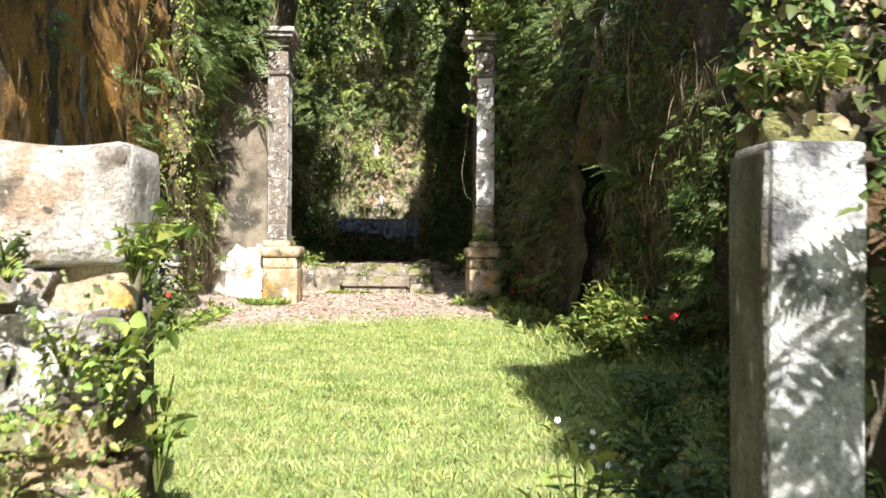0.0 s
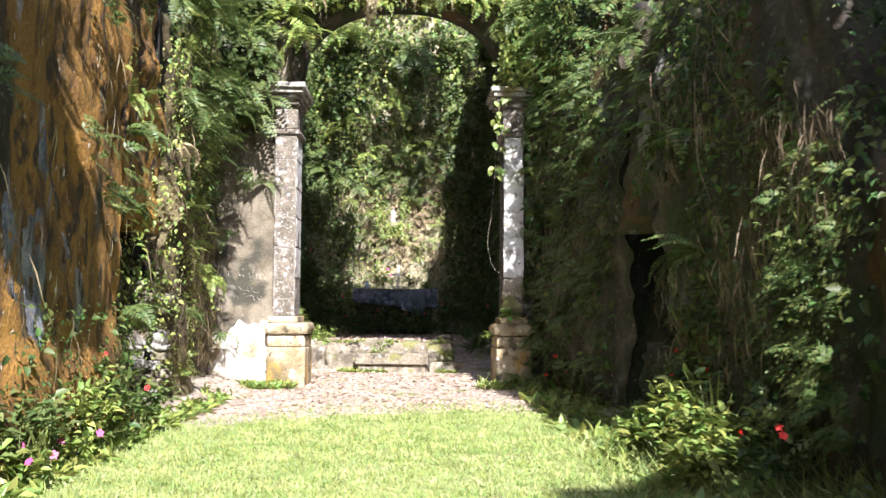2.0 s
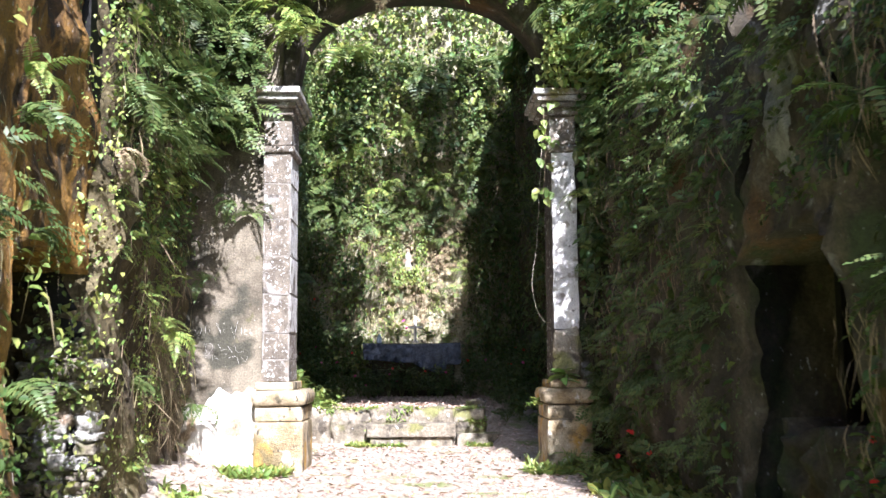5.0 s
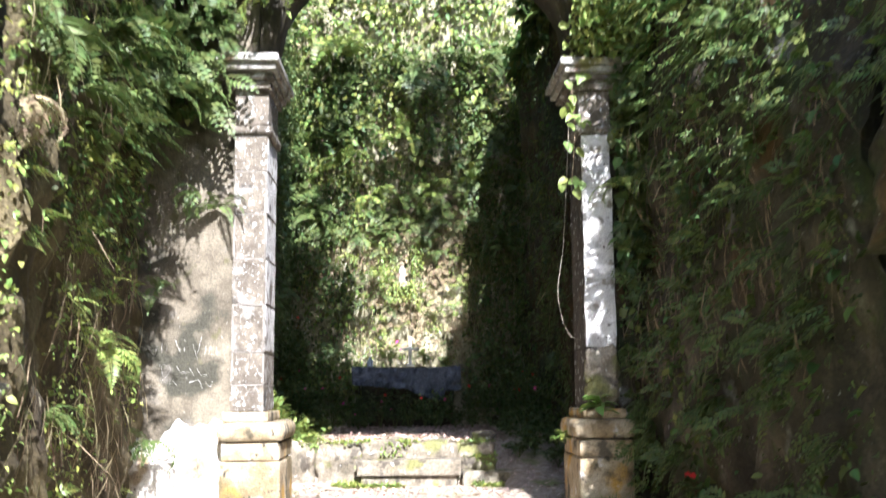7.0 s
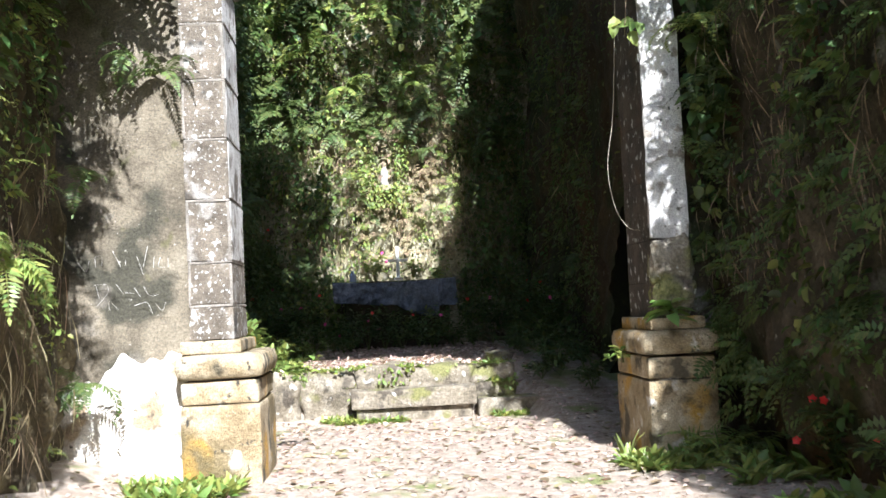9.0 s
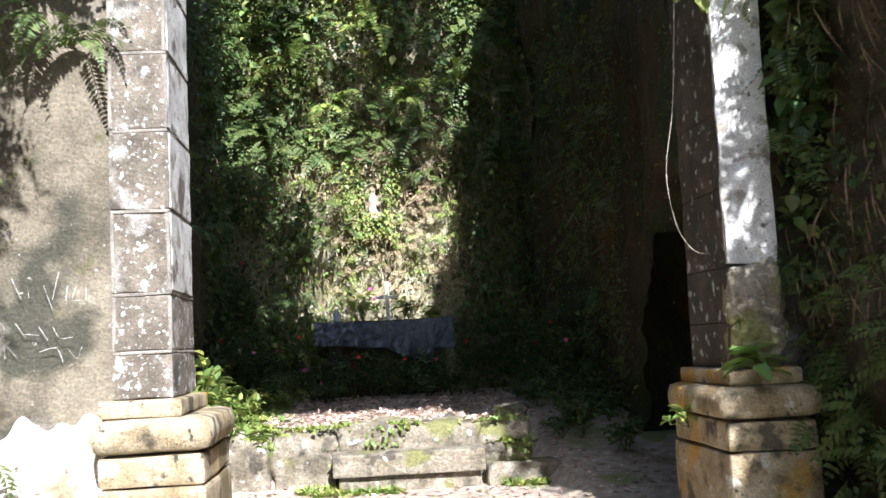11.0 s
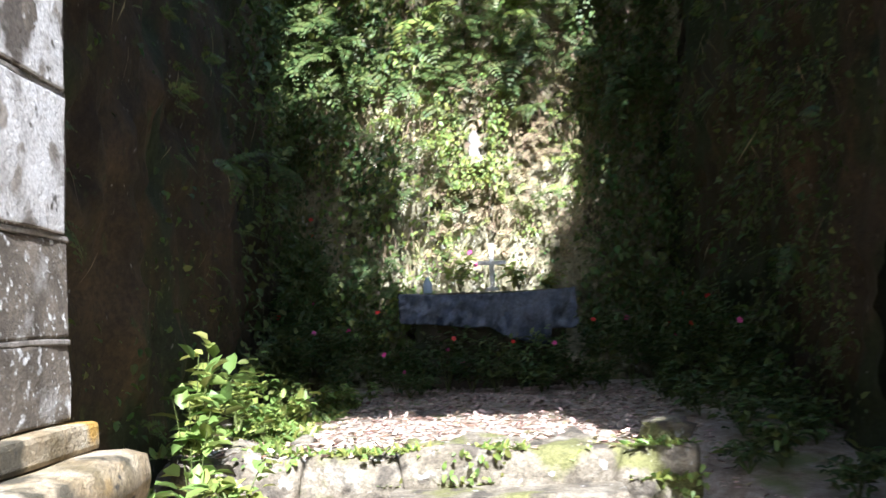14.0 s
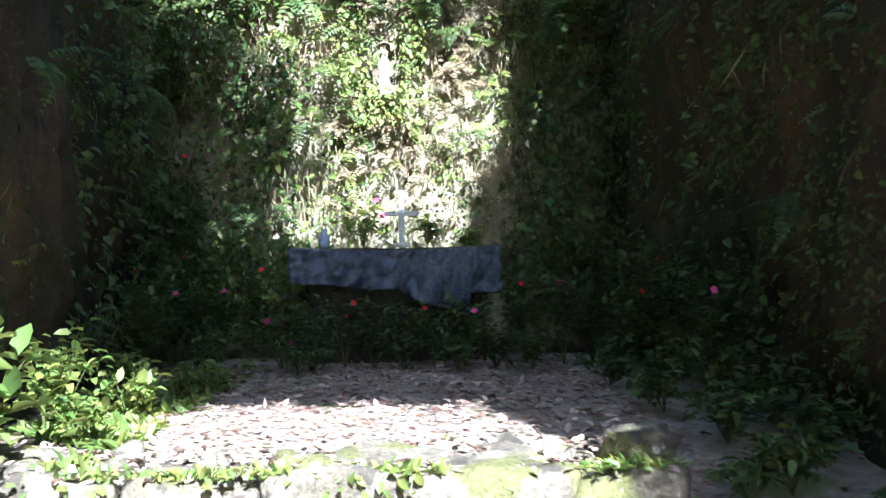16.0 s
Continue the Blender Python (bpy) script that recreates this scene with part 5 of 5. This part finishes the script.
# lawn borders
for x, y, h, r, n, fl, c, m, lab in ((-2.75, 12.2, 0.75, 0.35, 170, 3, RED, LEAF, "green plant with red flowers at the rock's foot"), (-2.7, 11.4, 0.6, 0.4, 170, 1, RED, BRIGHT, "leafy plant at the rock's foot"),
                                   (-2.55, 10.5, 0.3, 0.3, 110, 4, PINK, BRIGHT, "low plant with pink flowers beside the lawn"), (-2.6, 9.4, 0.35, 0.35, 120, 3, PINK, BRIGHT, "low plant with pink flowers beside the lawn"),
                                   (2.55, 11.9, 0.95, 0.4, 220, 8, RED, LEAF, "green plant with red flowers by the doorway"), (2.2, 10.7, 0.7, 0.3, 170, 0, RED, BRIGHT, "sunlit yellow-green shrub at the lawn's edge"),
                                   (2.5, 10.4, 0.45, 0.35, 150, 3, RED, LEAF, "low green plant with red flowers by the wall"), (2.55, 8.9, 0.5, 0.4, 170, 5, RED, LEAF, "low green plant with red flowers by the wall"),
                                   (2.4, 17.6, 0.55, 0.35, 150, 3, RED, LEAF, "green plant with red flowers beside the gate"), (2.4, 16.6, 0.5, 0.35, 150, 2, RED, LEAF, "green plant with red flowers by the wall")):
    k += 1
    flowers(x, y, 0.02, r, h, n, fl, c, m, lab, k, 0.035, 0.085)
for x, y, h, r in ((2.15, 9.9, 0.6, 0.3), (2.35, 10.6, 0.75, 0.3), (2.05, 10.9, 0.4, 0.25), (2.0, 9.3, 0.35, 0.25), (2.3, 9.5, 0.5, 0.3)):
    k += 1
    plant("leafy_plant", x, y, 0.02, r, h * 1.1, 0.105, 330, BRIGHT, "sunlit leafy plant at the lawn's edge", seed=k, stems=11)
for x, y, h, r, m in ((-2.55, 11.6, 0.7, 0.35, FERN), (-2.6, 10.9, 0.75, 0.4, BRIGHT), (-2.65, 10.2, 0.6, 0.4, FERN), (-2.5, 12.3, 0.45, 0.3, FERN), (-2.6, 9.5, 0.65, 0.4, FERN)):
    k += 1
    plant("leafy_plant", x, y, 0.05, r, h, 0.1, 170, m, "leafy green plant at the orange rock's foot", seed=k, stems=9)
# plants on the pedestal
plant("leafy_plant", 1.72, 18.98, 1.05, 0.14, 0.2, 0.2, 14, BRIGHT, "small broad-leaved plant rooted on the pedestal", seed=81, stems=3, category="plant")
plant("leafy_plant", 1.42, 19.5, 0.75, 0.12, 0.12, 0.09, 26, BRIGHT, "small weed growing from the pedestal's side", seed=82, stems=4, spread=(-0.9, 0))
plant("leafy_plant", -1.68, 20.05, 0.7, 0.1, 0.2, 0.09, 22, BRIGHT, "small sunlit weed beside the pedestal", seed=83, stems=4)
plant("leafy_plant", -1.4, 20.3, 0.62, 0.2, 0.3, 0.1, 60, BRIGHT, "small sunlit weed behind the pedestal", seed=84, stems=5)


def blades(x, y, z, n, h, seed, label):
    """A clump of long sword leaves."""
    r = random.Random(seed)
    th = empty("sword_leaf_plant", x, y, z, label, "plant")
    for i in range(n):
        a, lean, hh = r.uniform(0, 6.28), r.uniform(0.1, 0.6), h * r.uniform(0.6, 1.1)
        sv, sf = [], []
        for j in range(7):
            t = j / 6
            c = Vector((math.cos(a) * (0.04 + lean * hh * t * t), math.sin(a) * (0.04 + lean * hh * t * t), hh * (t - 0.25 * lean * t * t)))
            w = 0.02 * (1 - t ** 2.2) + 0.001
            s = Vector((-math.sin(a), math.cos(a), 0)) * w
            sv += [c - s, c + Vector((math.cos(a), math.sin(a), 0)) * -0.006, c + s]
            if j:
                b = 3 * j
                sf += [(b - 3, b - 2, b + 1, b), (b - 2, b - 1, b + 2, b + 1)]
        mesh_object("blade", sv, sf, BRIGHT if i % 2 else FERN, th)
    return th


blades(2.3, 9.7, 0.02, 16, 0.8, 7, "clump of long sword-shaped leaves at the lawn's edge")
blades(2.45, 10.2, 0.05, 14, 0.75, 1, "clump of long sword-shaped leaves at the lawn's edge")
blades(2.7, 9.6, 0.05, 12, 0.6, 2, "clump of long sword-shaped leaves by the wall")
blades(2.1, 9.9, 0.0, 10, 0.45, 3, "clump of long grassy leaves at the lawn's edge")
blades(1.75, 18.75, 0.0, 9, 0.35, 4, "tuft of long grass at the pedestal's foot")
blades(1.25, 18.9, 0.0, 9, 0.25, 5, "tuft of long grass at the pedestal's foot")
blades(-2.5, 9.7, 0.0, 8, 0.45, 6, "clump of long grassy leaves beside the lawn")

# ---- hanging vine and sticks ----
tube("hanging_vine", spline([(1.52, 19.3, 4.4), (1.47, 19.32, 3.6), (1.42, 19.35, 2.9), (1.36, 19.4, 2.45), (1.41, 19.42, 2.1), (1.5, 19.38, 1.92), (1.585, 19.3, 1.88)]), 0.0035, TWINE, label="thin pale vine hanging beside the pilaster", category="vine")
th = empty("leaf_vine", 0, 0, 0, "leafy vine hanging over the sunlit pilaster", "vine")
tube("stem", spline([(1.55, 19.0, 5.4), (1.5, 18.98, 4.8), (1.53, 19.0, 4.2), (1.48, 19.02, 3.5)]), 0.006, WOOD, th)
r9 = np.random.default_rng(5)
n9 = 34
zz = 3.5 + 1.9 * r9.random(n9)
P9 = np.column_stack([1.52 + 0.08 * r9.standard_normal(n9), 18.97 + 0.03 * r9.standard_normal(n9), zz])
v9, f9 = leaves_arrays(P9, r9.standard_normal((n9, 3)) * 0.5 + [0, -0.3, -0.8], r9.standard_normal((n9, 3)) * 0.3 + [0, -1, 0.4], np.full(n9, 0.14), np.full(n9, 0.1))
ob9 = new("foliage", quick_mesh("foliage", v9, f9, BRIGHT))
ob9.parent = th
n9 = 260
P9 = np.column_stack([1.98 + 0.3 * r9.random(n9), 18.98 + 0.05 * r9.standard_normal(n9), 2.6 + 2.6 * r9.random(n9)])
v9, f9 = leaves_arrays(P9, r9.standard_normal((n9, 3)) * 0.6 + [0, -0.4, -0.7], r9.standard_normal((n9, 3)) * 0.3 + [0, -1, 0.5], 0.08 + 0.14 * r9.random(n9), 0.06 + 0.1 * r9.random(n9))
ob9 = new("hanging_foliage", quick_mesh("hanging_foliage", v9, f9, LEAF))
ob9.parent = th
for i, pts in enumerate((((-3.4, 18.6, 5.35), (-3.0, 18.75, 5.2), (-2.6, 18.85, 4.95), (-2.35, 18.9, 4.85)), ((-3.2, 18.6, 5.6), (-2.9, 18.7, 5.35), (-2.75, 18.7, 5.3)), ((-2.95, 18.7, 5.25), (-2.8, 18.75, 5.0), (-2.7, 18.8, 4.9)))):
    tube("dead_branch", spline(pts, 5), 0.016 if i == 0 else 0.009, TWINE, label="bare dead branch caught in the ferns", category="branch")
tube("hanging_root", spline([(2.7, 11.4, 4.0), (2.62, 11.3, 3.4), (2.55, 11.0, 2.6), (2.6, 10.8, 2.2)]), 0.01, WOOD, label="thin root hanging down the shaded wall", category="root")

# ---- statue in its niche, jar on the altar ----
def niche():
    th = empty("wall_niche", 0, 0, 0, "small arched niche in the pale end wall", "niche")
    cx, y0, y1 = -0.46, 29.70, 29.86
    prof = [(-0.12, 3.62)] + [(-0.12 * math.cos(a), 3.99 + 0.13 * math.sin(a)) for a in [math.pi * i / 10 for i in range(11)]] + [(0.12, 3.62)]
    sv, sf = [], []
    for k2, (px, pz) in enumerate(prof):
        o = 1.08
        oz = 3.58 if pz < 3.7 else 3.99 + (pz - 3.99) * 1.1
        sv += [(cx + px, y0, pz), (cx + px, y1, pz), (cx + px * o, y0, oz), (cx + px * o, y1, oz)]
        if k2:
            b = 4 * k2
            sf += [(b - 4, b, b + 1, b - 3), (b - 2, b - 1, b + 3, b + 2), (b - 4, b - 2, b + 2, b)]
    mesh_object("surround", sv, sf, STRAW, th)
    part("back", box_bm(cx - 0.13, cx + 0.13, 29.775, 29.95, 3.6, 4.12, 0.01), STRAW, th)
    part("sill", boulder_bm(cx, 29.8, 3.56, 0.34, 0.34, 0.12, 8, 0.3, 3), STRAW, th, smooth=True)


niche()
cover("creeper", (-0.15, 29.6), (-0.8, 29.6), 3.2, 3.62, 320, 0.06, BRIGHT, "small leaves round the niche", 401, -0.3, 0.12, 0.7, 2.0)
cover("creeper", (0.0, 29.62), (-0.27, 29.62), 3.5, 4.5, 260, 0.06, BRIGHT, "small leaves round the niche", 402, -0.3, 0.12, 0.7, 2.0)
cover("creeper", (-0.64, 29.62), (-0.95, 29.62), 3.5, 4.5, 260, 0.06, BRIGHT, "small leaves round the niche", 403, -0.3, 0.12, 0.7, 2.0)
bm = bmesh.new()
rings = ((0.0, 0.075), (0.03, 0.08), (0.12, 0.066), (0.22, 0.075), (0.29, 0.07), (0.335, 0.04), (0.36, 0.045), (0.40, 0.048), (0.43, 0.03), (0.44, 0.004))
prev = None
for z, rad in rings:
    ring = [bm.verts.new((-0.46 + rad * math.cos(a), 29.74 + rad * 0.7 * math.sin(a), 3.617 + z)) for a in [6.2832 * i / 12 for i in range(12)]]
    if prev:
        for i in range(12):
            bm.faces.new((prev[i], prev[(i + 1) % 12], ring[(i + 1) % 12], ring[i]))
    else:
        bm.faces.new(ring[::-1])
    prev = ring
bm.faces.new(prev)
tagged(part("statuette", bm, PALE, smooth=True), "small pale plaster figure standing in the niche", "statue")
bm = bmesh.new()
prev = None
for z, rad in ((0, 0.055), (0.02, 0.06), (0.12, 0.06), (0.15, 0.04), (0.17, 0.03), (0.2, 0.032), (0.205, 0.02)):
    ring = [bm.verts.new((-1.13 + rad * math.cos(a), 29.35 + rad * math.sin(a), 1.815 + z)) for a in [6.2832 * i / 14 for i in range(14)]]
    if prev:
        for i in range(14):
            bm.faces.new((prev[i], prev[(i + 1) % 14], ring[(i + 1) % 14], ring[i]))
    else:
        bm.faces.new(ring[::-1])
    prev = ring
bm.faces.new(prev)
tagged(part("jar", bm, BLUE, smooth=True), "small pale blue jar standing on the altar", "jar")

# ---- near gateway: rubble wall with a capstone, and a stone post ----
WK = 1.334


def near(x, y, z):
    """Places in the near wall's own frame, laid into the world."""
    return 0.159 + (x - 0.159) * WK, 0.678 + (y - 0.678) * WK, 1.089 + (z - 1.089) * WK


wall = empty("rubble_wall", *near(0, 0, 0), "broken pale rubble wall overgrown with weeds", "wall")
wall.scale = (WK, WK, WK)
rr = random.Random(4)
part("core", box_bm(-2.6, -0.48, 3.03, 3.3, -0.1, 1.12, 0.03, 0.05, 24, 9), OCHRE, wall, smooth=True)
z = 0.0
while z < 1.0:
    h = rr.uniform(0.07, 0.15)
    x = -0.46 - rr.uniform(0.0, 0.04)
    while x > -1.7:
        w = rr.uniform(0.1, 0.3)
        hh = h * rr.uniform(0.75, 1.1)
        if rr.random() < 0.8:
            ob = part("stone", boulder_bm(0, 0, 0, w, 0.16, hh, rr.randrange(900), 0.5, 4), (PALE, EARTH, PALE, OCHRE)[rr.randrange(4)], wall, smooth=True)
            ob.matrix_basis = pose(x - w / 2, 3.04 + rr.uniform(-0.02, 0.02), z + h / 2, 0, rr.uniform(-9, 9), rr.uniform(-8, 8))
        x -= w
    z += h
for k2 in range(9):
    part("stone", boulder_bm(-0.53, 3.1 + 0.08 * (k2 % 3), 0.12 + 0.34 * (k2 // 3), 0.12, 0.13, 0.26, 50 + k2, 0.5, 3), DARKENED if k2 % 2 else EARTH, wall, smooth=True)
part("capstone", box_bm(-1.42, -0.435, 2.98, 3.28, 1.03, 1.315, 0.06, 0.04, 22, 33), PALE, wall, "large pale weathered capstone", smooth=True)
part("capstone", box_bm(-2.5, -1.44, 3.0, 3.3, 1.03, 1.33, 0.05, 0.05, 12, 35), PALE, wall, smooth=True)
for i, (x, z, h, r) in enumerate(((-0.62, 1.0, 0.12, 0.1), (-0.36, 1.0, 0.14, 0.08), (-0.5, 0.8, 0.14, 0.1), (-0.75, 0.85, 0.15, 0.1), (-0.9, 0.65, 0.16, 0.12), (-0.4, 0.75, 0.12, 0.08), (-0.6, 0.45, 0.16, 0.12), (-0.8, 0.3, 0.2, 0.14), (-0.45, 0.3, 0.2, 0.12), (-0.75, 1.24, 0.06, 0.05), (-0.55, 0.1, 0.25, 0.15), (-0.38, 0.1, 0.2, 0.12), (-1.0, 1.0, 0.12, 0.1), (-0.7, 0.6, 0.1, 0.1), (-0.9, 0.45, 0.12, 0.1), (-0.95, 0.15, 0.2, 0.15))):
    plant("weed", *near(x - 0.05, 2.86 if z < 1.1 else 2.9, max(z, 0.3)), r * WK, h * WK, 0.04, 55, BRIGHT if i % 3 else LEAF, "small leafy weed growing out of the rubble wall", seed=100 + i, stems=7, spread=(0.1, -0.5), group="weeds on the rubble wall", category="weed")

post = empty("gate_post", 0, 0, 0, "square pale stone post with white flaking lime and grey stains", "post")
# Lichen grey plus painted shade: this side of the post faces away from sun.
SHADED_LICHEN = material("shaded_lichened_lime", [(0.3, (0.05, 0.05, 0.042)), (0.5, (0.12, 0.12, 0.105)), (0.7, (0.24, 0.24, 0.22))], 9.0, (1, 1, 0.5), bump=1.0, bump_scale=40, spots=[((0.07, 0.06, 0.035), 4.0, 0.56), ((0.42, 0.42, 0.40), 16.0, 0.62)])
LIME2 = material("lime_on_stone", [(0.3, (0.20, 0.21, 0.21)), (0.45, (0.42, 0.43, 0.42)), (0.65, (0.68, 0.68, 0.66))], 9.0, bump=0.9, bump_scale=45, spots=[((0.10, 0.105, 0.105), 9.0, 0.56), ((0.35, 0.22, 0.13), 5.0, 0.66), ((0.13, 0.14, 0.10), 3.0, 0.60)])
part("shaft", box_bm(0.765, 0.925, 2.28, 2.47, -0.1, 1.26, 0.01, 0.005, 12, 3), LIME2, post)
part("shaded_mossy_face", box_bm(0.757, 0.77, 2.292, 2.46, -0.1, 1.245, 0.005, 0.006, 14, 5), SHADED_LICHEN, post, "grey lichened side of the post, darkened as its shaded side")
for k2, (x, y, z, sx, sz) in enumerate(((0.87, 2.44, 1.28, 0.14, 0.07), (0.97, 2.46, 1.31, 0.13, 0.12), (0.90, 2.5, 1.36, 0.15, 0.10), (1.0, 2.5, 1.42, 0.14, 0.12), (0.94, 2.55, 1.47, 0.16, 0.10))):
    part("top_stone", boulder_bm(x, y, z, sx, 0.14, sz, 12 + k2, 0.5, 4), DARKENED if k2 % 2 else EARTH, post, "mossy broken stone on top", smooth=True)
tagged(part("rubble_wall_end", box_bm(0.94, 2.6, 2.5, 2.9, -0.1, 1.5, 0.05, 0.08, 8, 6), ROCK), "mossy broken wall behind the post", "wall", kind="structure")
# Out of view: a wall and ferns added to throw leaf shadows on the post.
tagged(part("unseen_side_wall", box_bm(1.15, 2.6, 1.3, 2.45, -0.1, 1.35, 0.05, 0.08, 8, 8), ROCK), "unseen wall beside the post, carrying shadow-casting ferns", "wall", kind="structure")
for x, y, z, head, size, n in ((1.14, 1.8, 1.3, 95, 0.42, 7), (1.14, 2.1, 1.2, 80, 0.36, 6), (1.14, 1.5, 1.25, 90, 0.4, 6), (1.14, 1.9, 0.85, 95, 0.36, 5), (1.14, 1.6, 0.7, 90, 0.36, 5)):
    fern(x, y, z, head, size, n, "green", fan=60)
for x, y, z, r, h in ((-0.6, 3.72, 0.95, 0.12, 0.25), (-0.66, 3.66, 0.6, 0.16, 0.3), (-0.6, 3.9, 0.3, 0.16, 0.4)):
    plant("weed", x, y, z, r, h, 0.09, 26, BRIGHT, "broad-leaved weed at the rubble wall's end", seed=round(900 * z), stems=5, spread=(0.25, -0.35), group="weeds on the rubble wall", category="weed")
fern(-0.72, 3.3, 0.02, None, 0.62, 11, "bright", "sunlit yellow-green fern at the rubble wall's foot")
fern(-1.19, 3.35, 0.02, None, 0.5, 9, "bright", "sunlit yellow-green fern at the rubble wall's foot")
for i, (x, y, z, h, r) in enumerate(((0.86, 2.36, 1.34, 0.1, 0.1), (0.95, 2.4, 1.34, 0.14, 0.12), (0.8, 2.4, 1.34, 0.07, 0.08), (0.97, 2.3, 1.15, 0.18, 0.08), (0.98, 2.3, 0.9, 0.2, 0.08), (1.0, 2.3, 0.5, 0.25, 0.1), (1.0, 2.48, 1.5, 0.16, 0.15), (1.1, 2.5, 1.5, 0.2, 0.15), (0.95, 2.55, 1.52, 0.14, 0.12))):
    plant("weed", x, y, z, r, h, 0.03, 120, (BRIGHT, LEAF, FERN)[i % 3], "leafy weed growing on the gate post", seed=130 + i, stems=7, spread=(0.0, -0.2), group="weeds on the gate post", category="weed")
cover("creeper", (-0.6, 3.58), (-2.25, 3.58), 0.0, 1.12, 2200, 0.028, BRIGHT, "small weeds over the rubble wall", 301, 0.05, 0.1, 0.2, 3.0)
cover("creeper", (-0.6, 3.58), (-2.25, 3.58), 0.0, 1.12, 1500, 0.026, FERN, "moss and small leaves over the rubble wall", 305, 0.05, 0.08, 0.2, 3.0)
small_fronds("small_ferns", (-0.62, 3.6), (-2.0, 3.6), 0.05, 1.05, 40, 0.12, BRIGHT, "small ferns over the rubble wall", 307, 0.0, 0.05, 2.0)
cover("creeper", (2.4, 2.4), (0.95, 2.4), 0.2, 2.2, 5000, 0.045, LEAF, "dark creepers behind the gate post", 302, -0.2, 0.2, 0.4, 2.0)
cover("creeper", (1.2, 2.46), (0.76, 2.46), 1.3, 1.66, 1500, 0.026, LEAF, "tangle of dark weeds on the gate post", 303, -0.4, 0.14, 0.3, 4.0)
cover("creeper", (1.2, 2.44), (0.76, 2.44), 1.3, 1.7, 500, 0.026, DRY, "dry leaves on the gate post", 304, -0.3, 0.12, 0.3, 4.0)
for i, (x, y, h) in enumerate(((1.3, 3.6, 0.4), (1.15, 4.2, 0.35), (1.6, 4.4, 0.45), (1.35, 5.2, 0.35), (1.9, 5.6, 0.45), (1.6, 6.4, 0.35), (2.2, 7.0, 0.5), (0.95, 3.3, 0.3))):
    plant("leafy_plant", x, y, 0.0, 0.3, h, 0.06, 260, LEAF, "dark leafy weed in the shade of the wall", seed=170 + i, stems=9, category="weed")
plant("wild_flower", 0.62, 3.2, 0.0, 0.2, 0.62, 0.07, 60, BRIGHT, "straggling wild flowers with pale heads at the lawn's edge", 4, WHITE, "wild flower", 151, petal_size=0.009, stems=6)

# ---- rubble stack at the recess ----
stack = empty("rubble_stack", 0, 0, 0, "dry stack of pale rubble stones beside the recess", "stone stack")
rr = random.Random(9)
z = 0.0
while z < 1.5:
    h = rr.uniform(0.07, 0.16)
    for q in range(3):
        w = rr.uniform(0.12, 0.26)
        part("stone", boulder_bm(-2.9 - 0.19 * q + rr.uniform(-0.05, 0.05), 14.38 + rr.uniform(-0.07, 0.07), z + h / 2, w, 0.3, h * rr.uniform(0.8, 1.2), rr.randrange(900), 0.5, 3), PALE if rr.random() < 0.4 else EARTH, stack, smooth=True)
    z += h

cover("creeper", (-2.7, 14.2), (-3.3, 14.2), 0.0, 1.7, 500, 0.05, BRIGHT, "small leaves over the rubble stack", 311, 0.0, 0.12, 0.4, 2.0)

cover("creeper", (-2.55, 14.2), (-3.25, 14.2), 0.9, 4.4, 1300, 0.05, BRIGHT, "small leaves over the side of the recess", 312, -0.15, 0.16, 0.6, 2.0)

# ---- scratched marks on the plaster ----
marks = empty("scratched_writing", 0, 0, 0, "pale scratched marks on the brown plaster", "writing")
MX, MY = -2.95, 19.15
for stroke in ([(0.0, 1.62), (0.02, 1.52)], [(-0.02, 1.63), (0.08, 1.63), (0.09, 1.56), (0.0, 1.46)], [(0.16, 1.63), (0.22, 1.54)], [(0.22, 1.56), (0.3, 1.55)], [(0.3, 1.6), (0.35, 1.52)], [(0.38, 1.6), (0.42, 1.53), (0.5, 1.53)],
               [(-0.14, 1.82), (-0.08, 1.74), (-0.05, 1.83)], [(0.0, 1.78), (0.0, 1.86), (0.05, 1.86), (0.05, 1.79)], [(0.14, 1.9), (0.2, 1.77)], [(0.24, 1.82), (0.24, 1.78)], [(0.33, 1.85), (0.38, 1.7)], [(0.42, 1.93), (0.38, 1.76)],
               [(0.47, 1.84), (0.46, 1.75)], [(0.52, 1.83), (0.5, 1.76), (0.55, 1.75)], [(0.58, 1.83), (0.58, 1.75)], [(0.1, 1.42), (0.1, 1.5), (0.17, 1.42)], [(0.3, 1.45), (0.4, 1.47), (0.44, 1.38)], [(0.47, 1.46), (0.52, 1.4), (0.55, 1.47)]):
    tube("stroke", spline([(MX + a, MY, b) for a, b in stroke], 3), 0.0022, COAT, marks, sides=4)
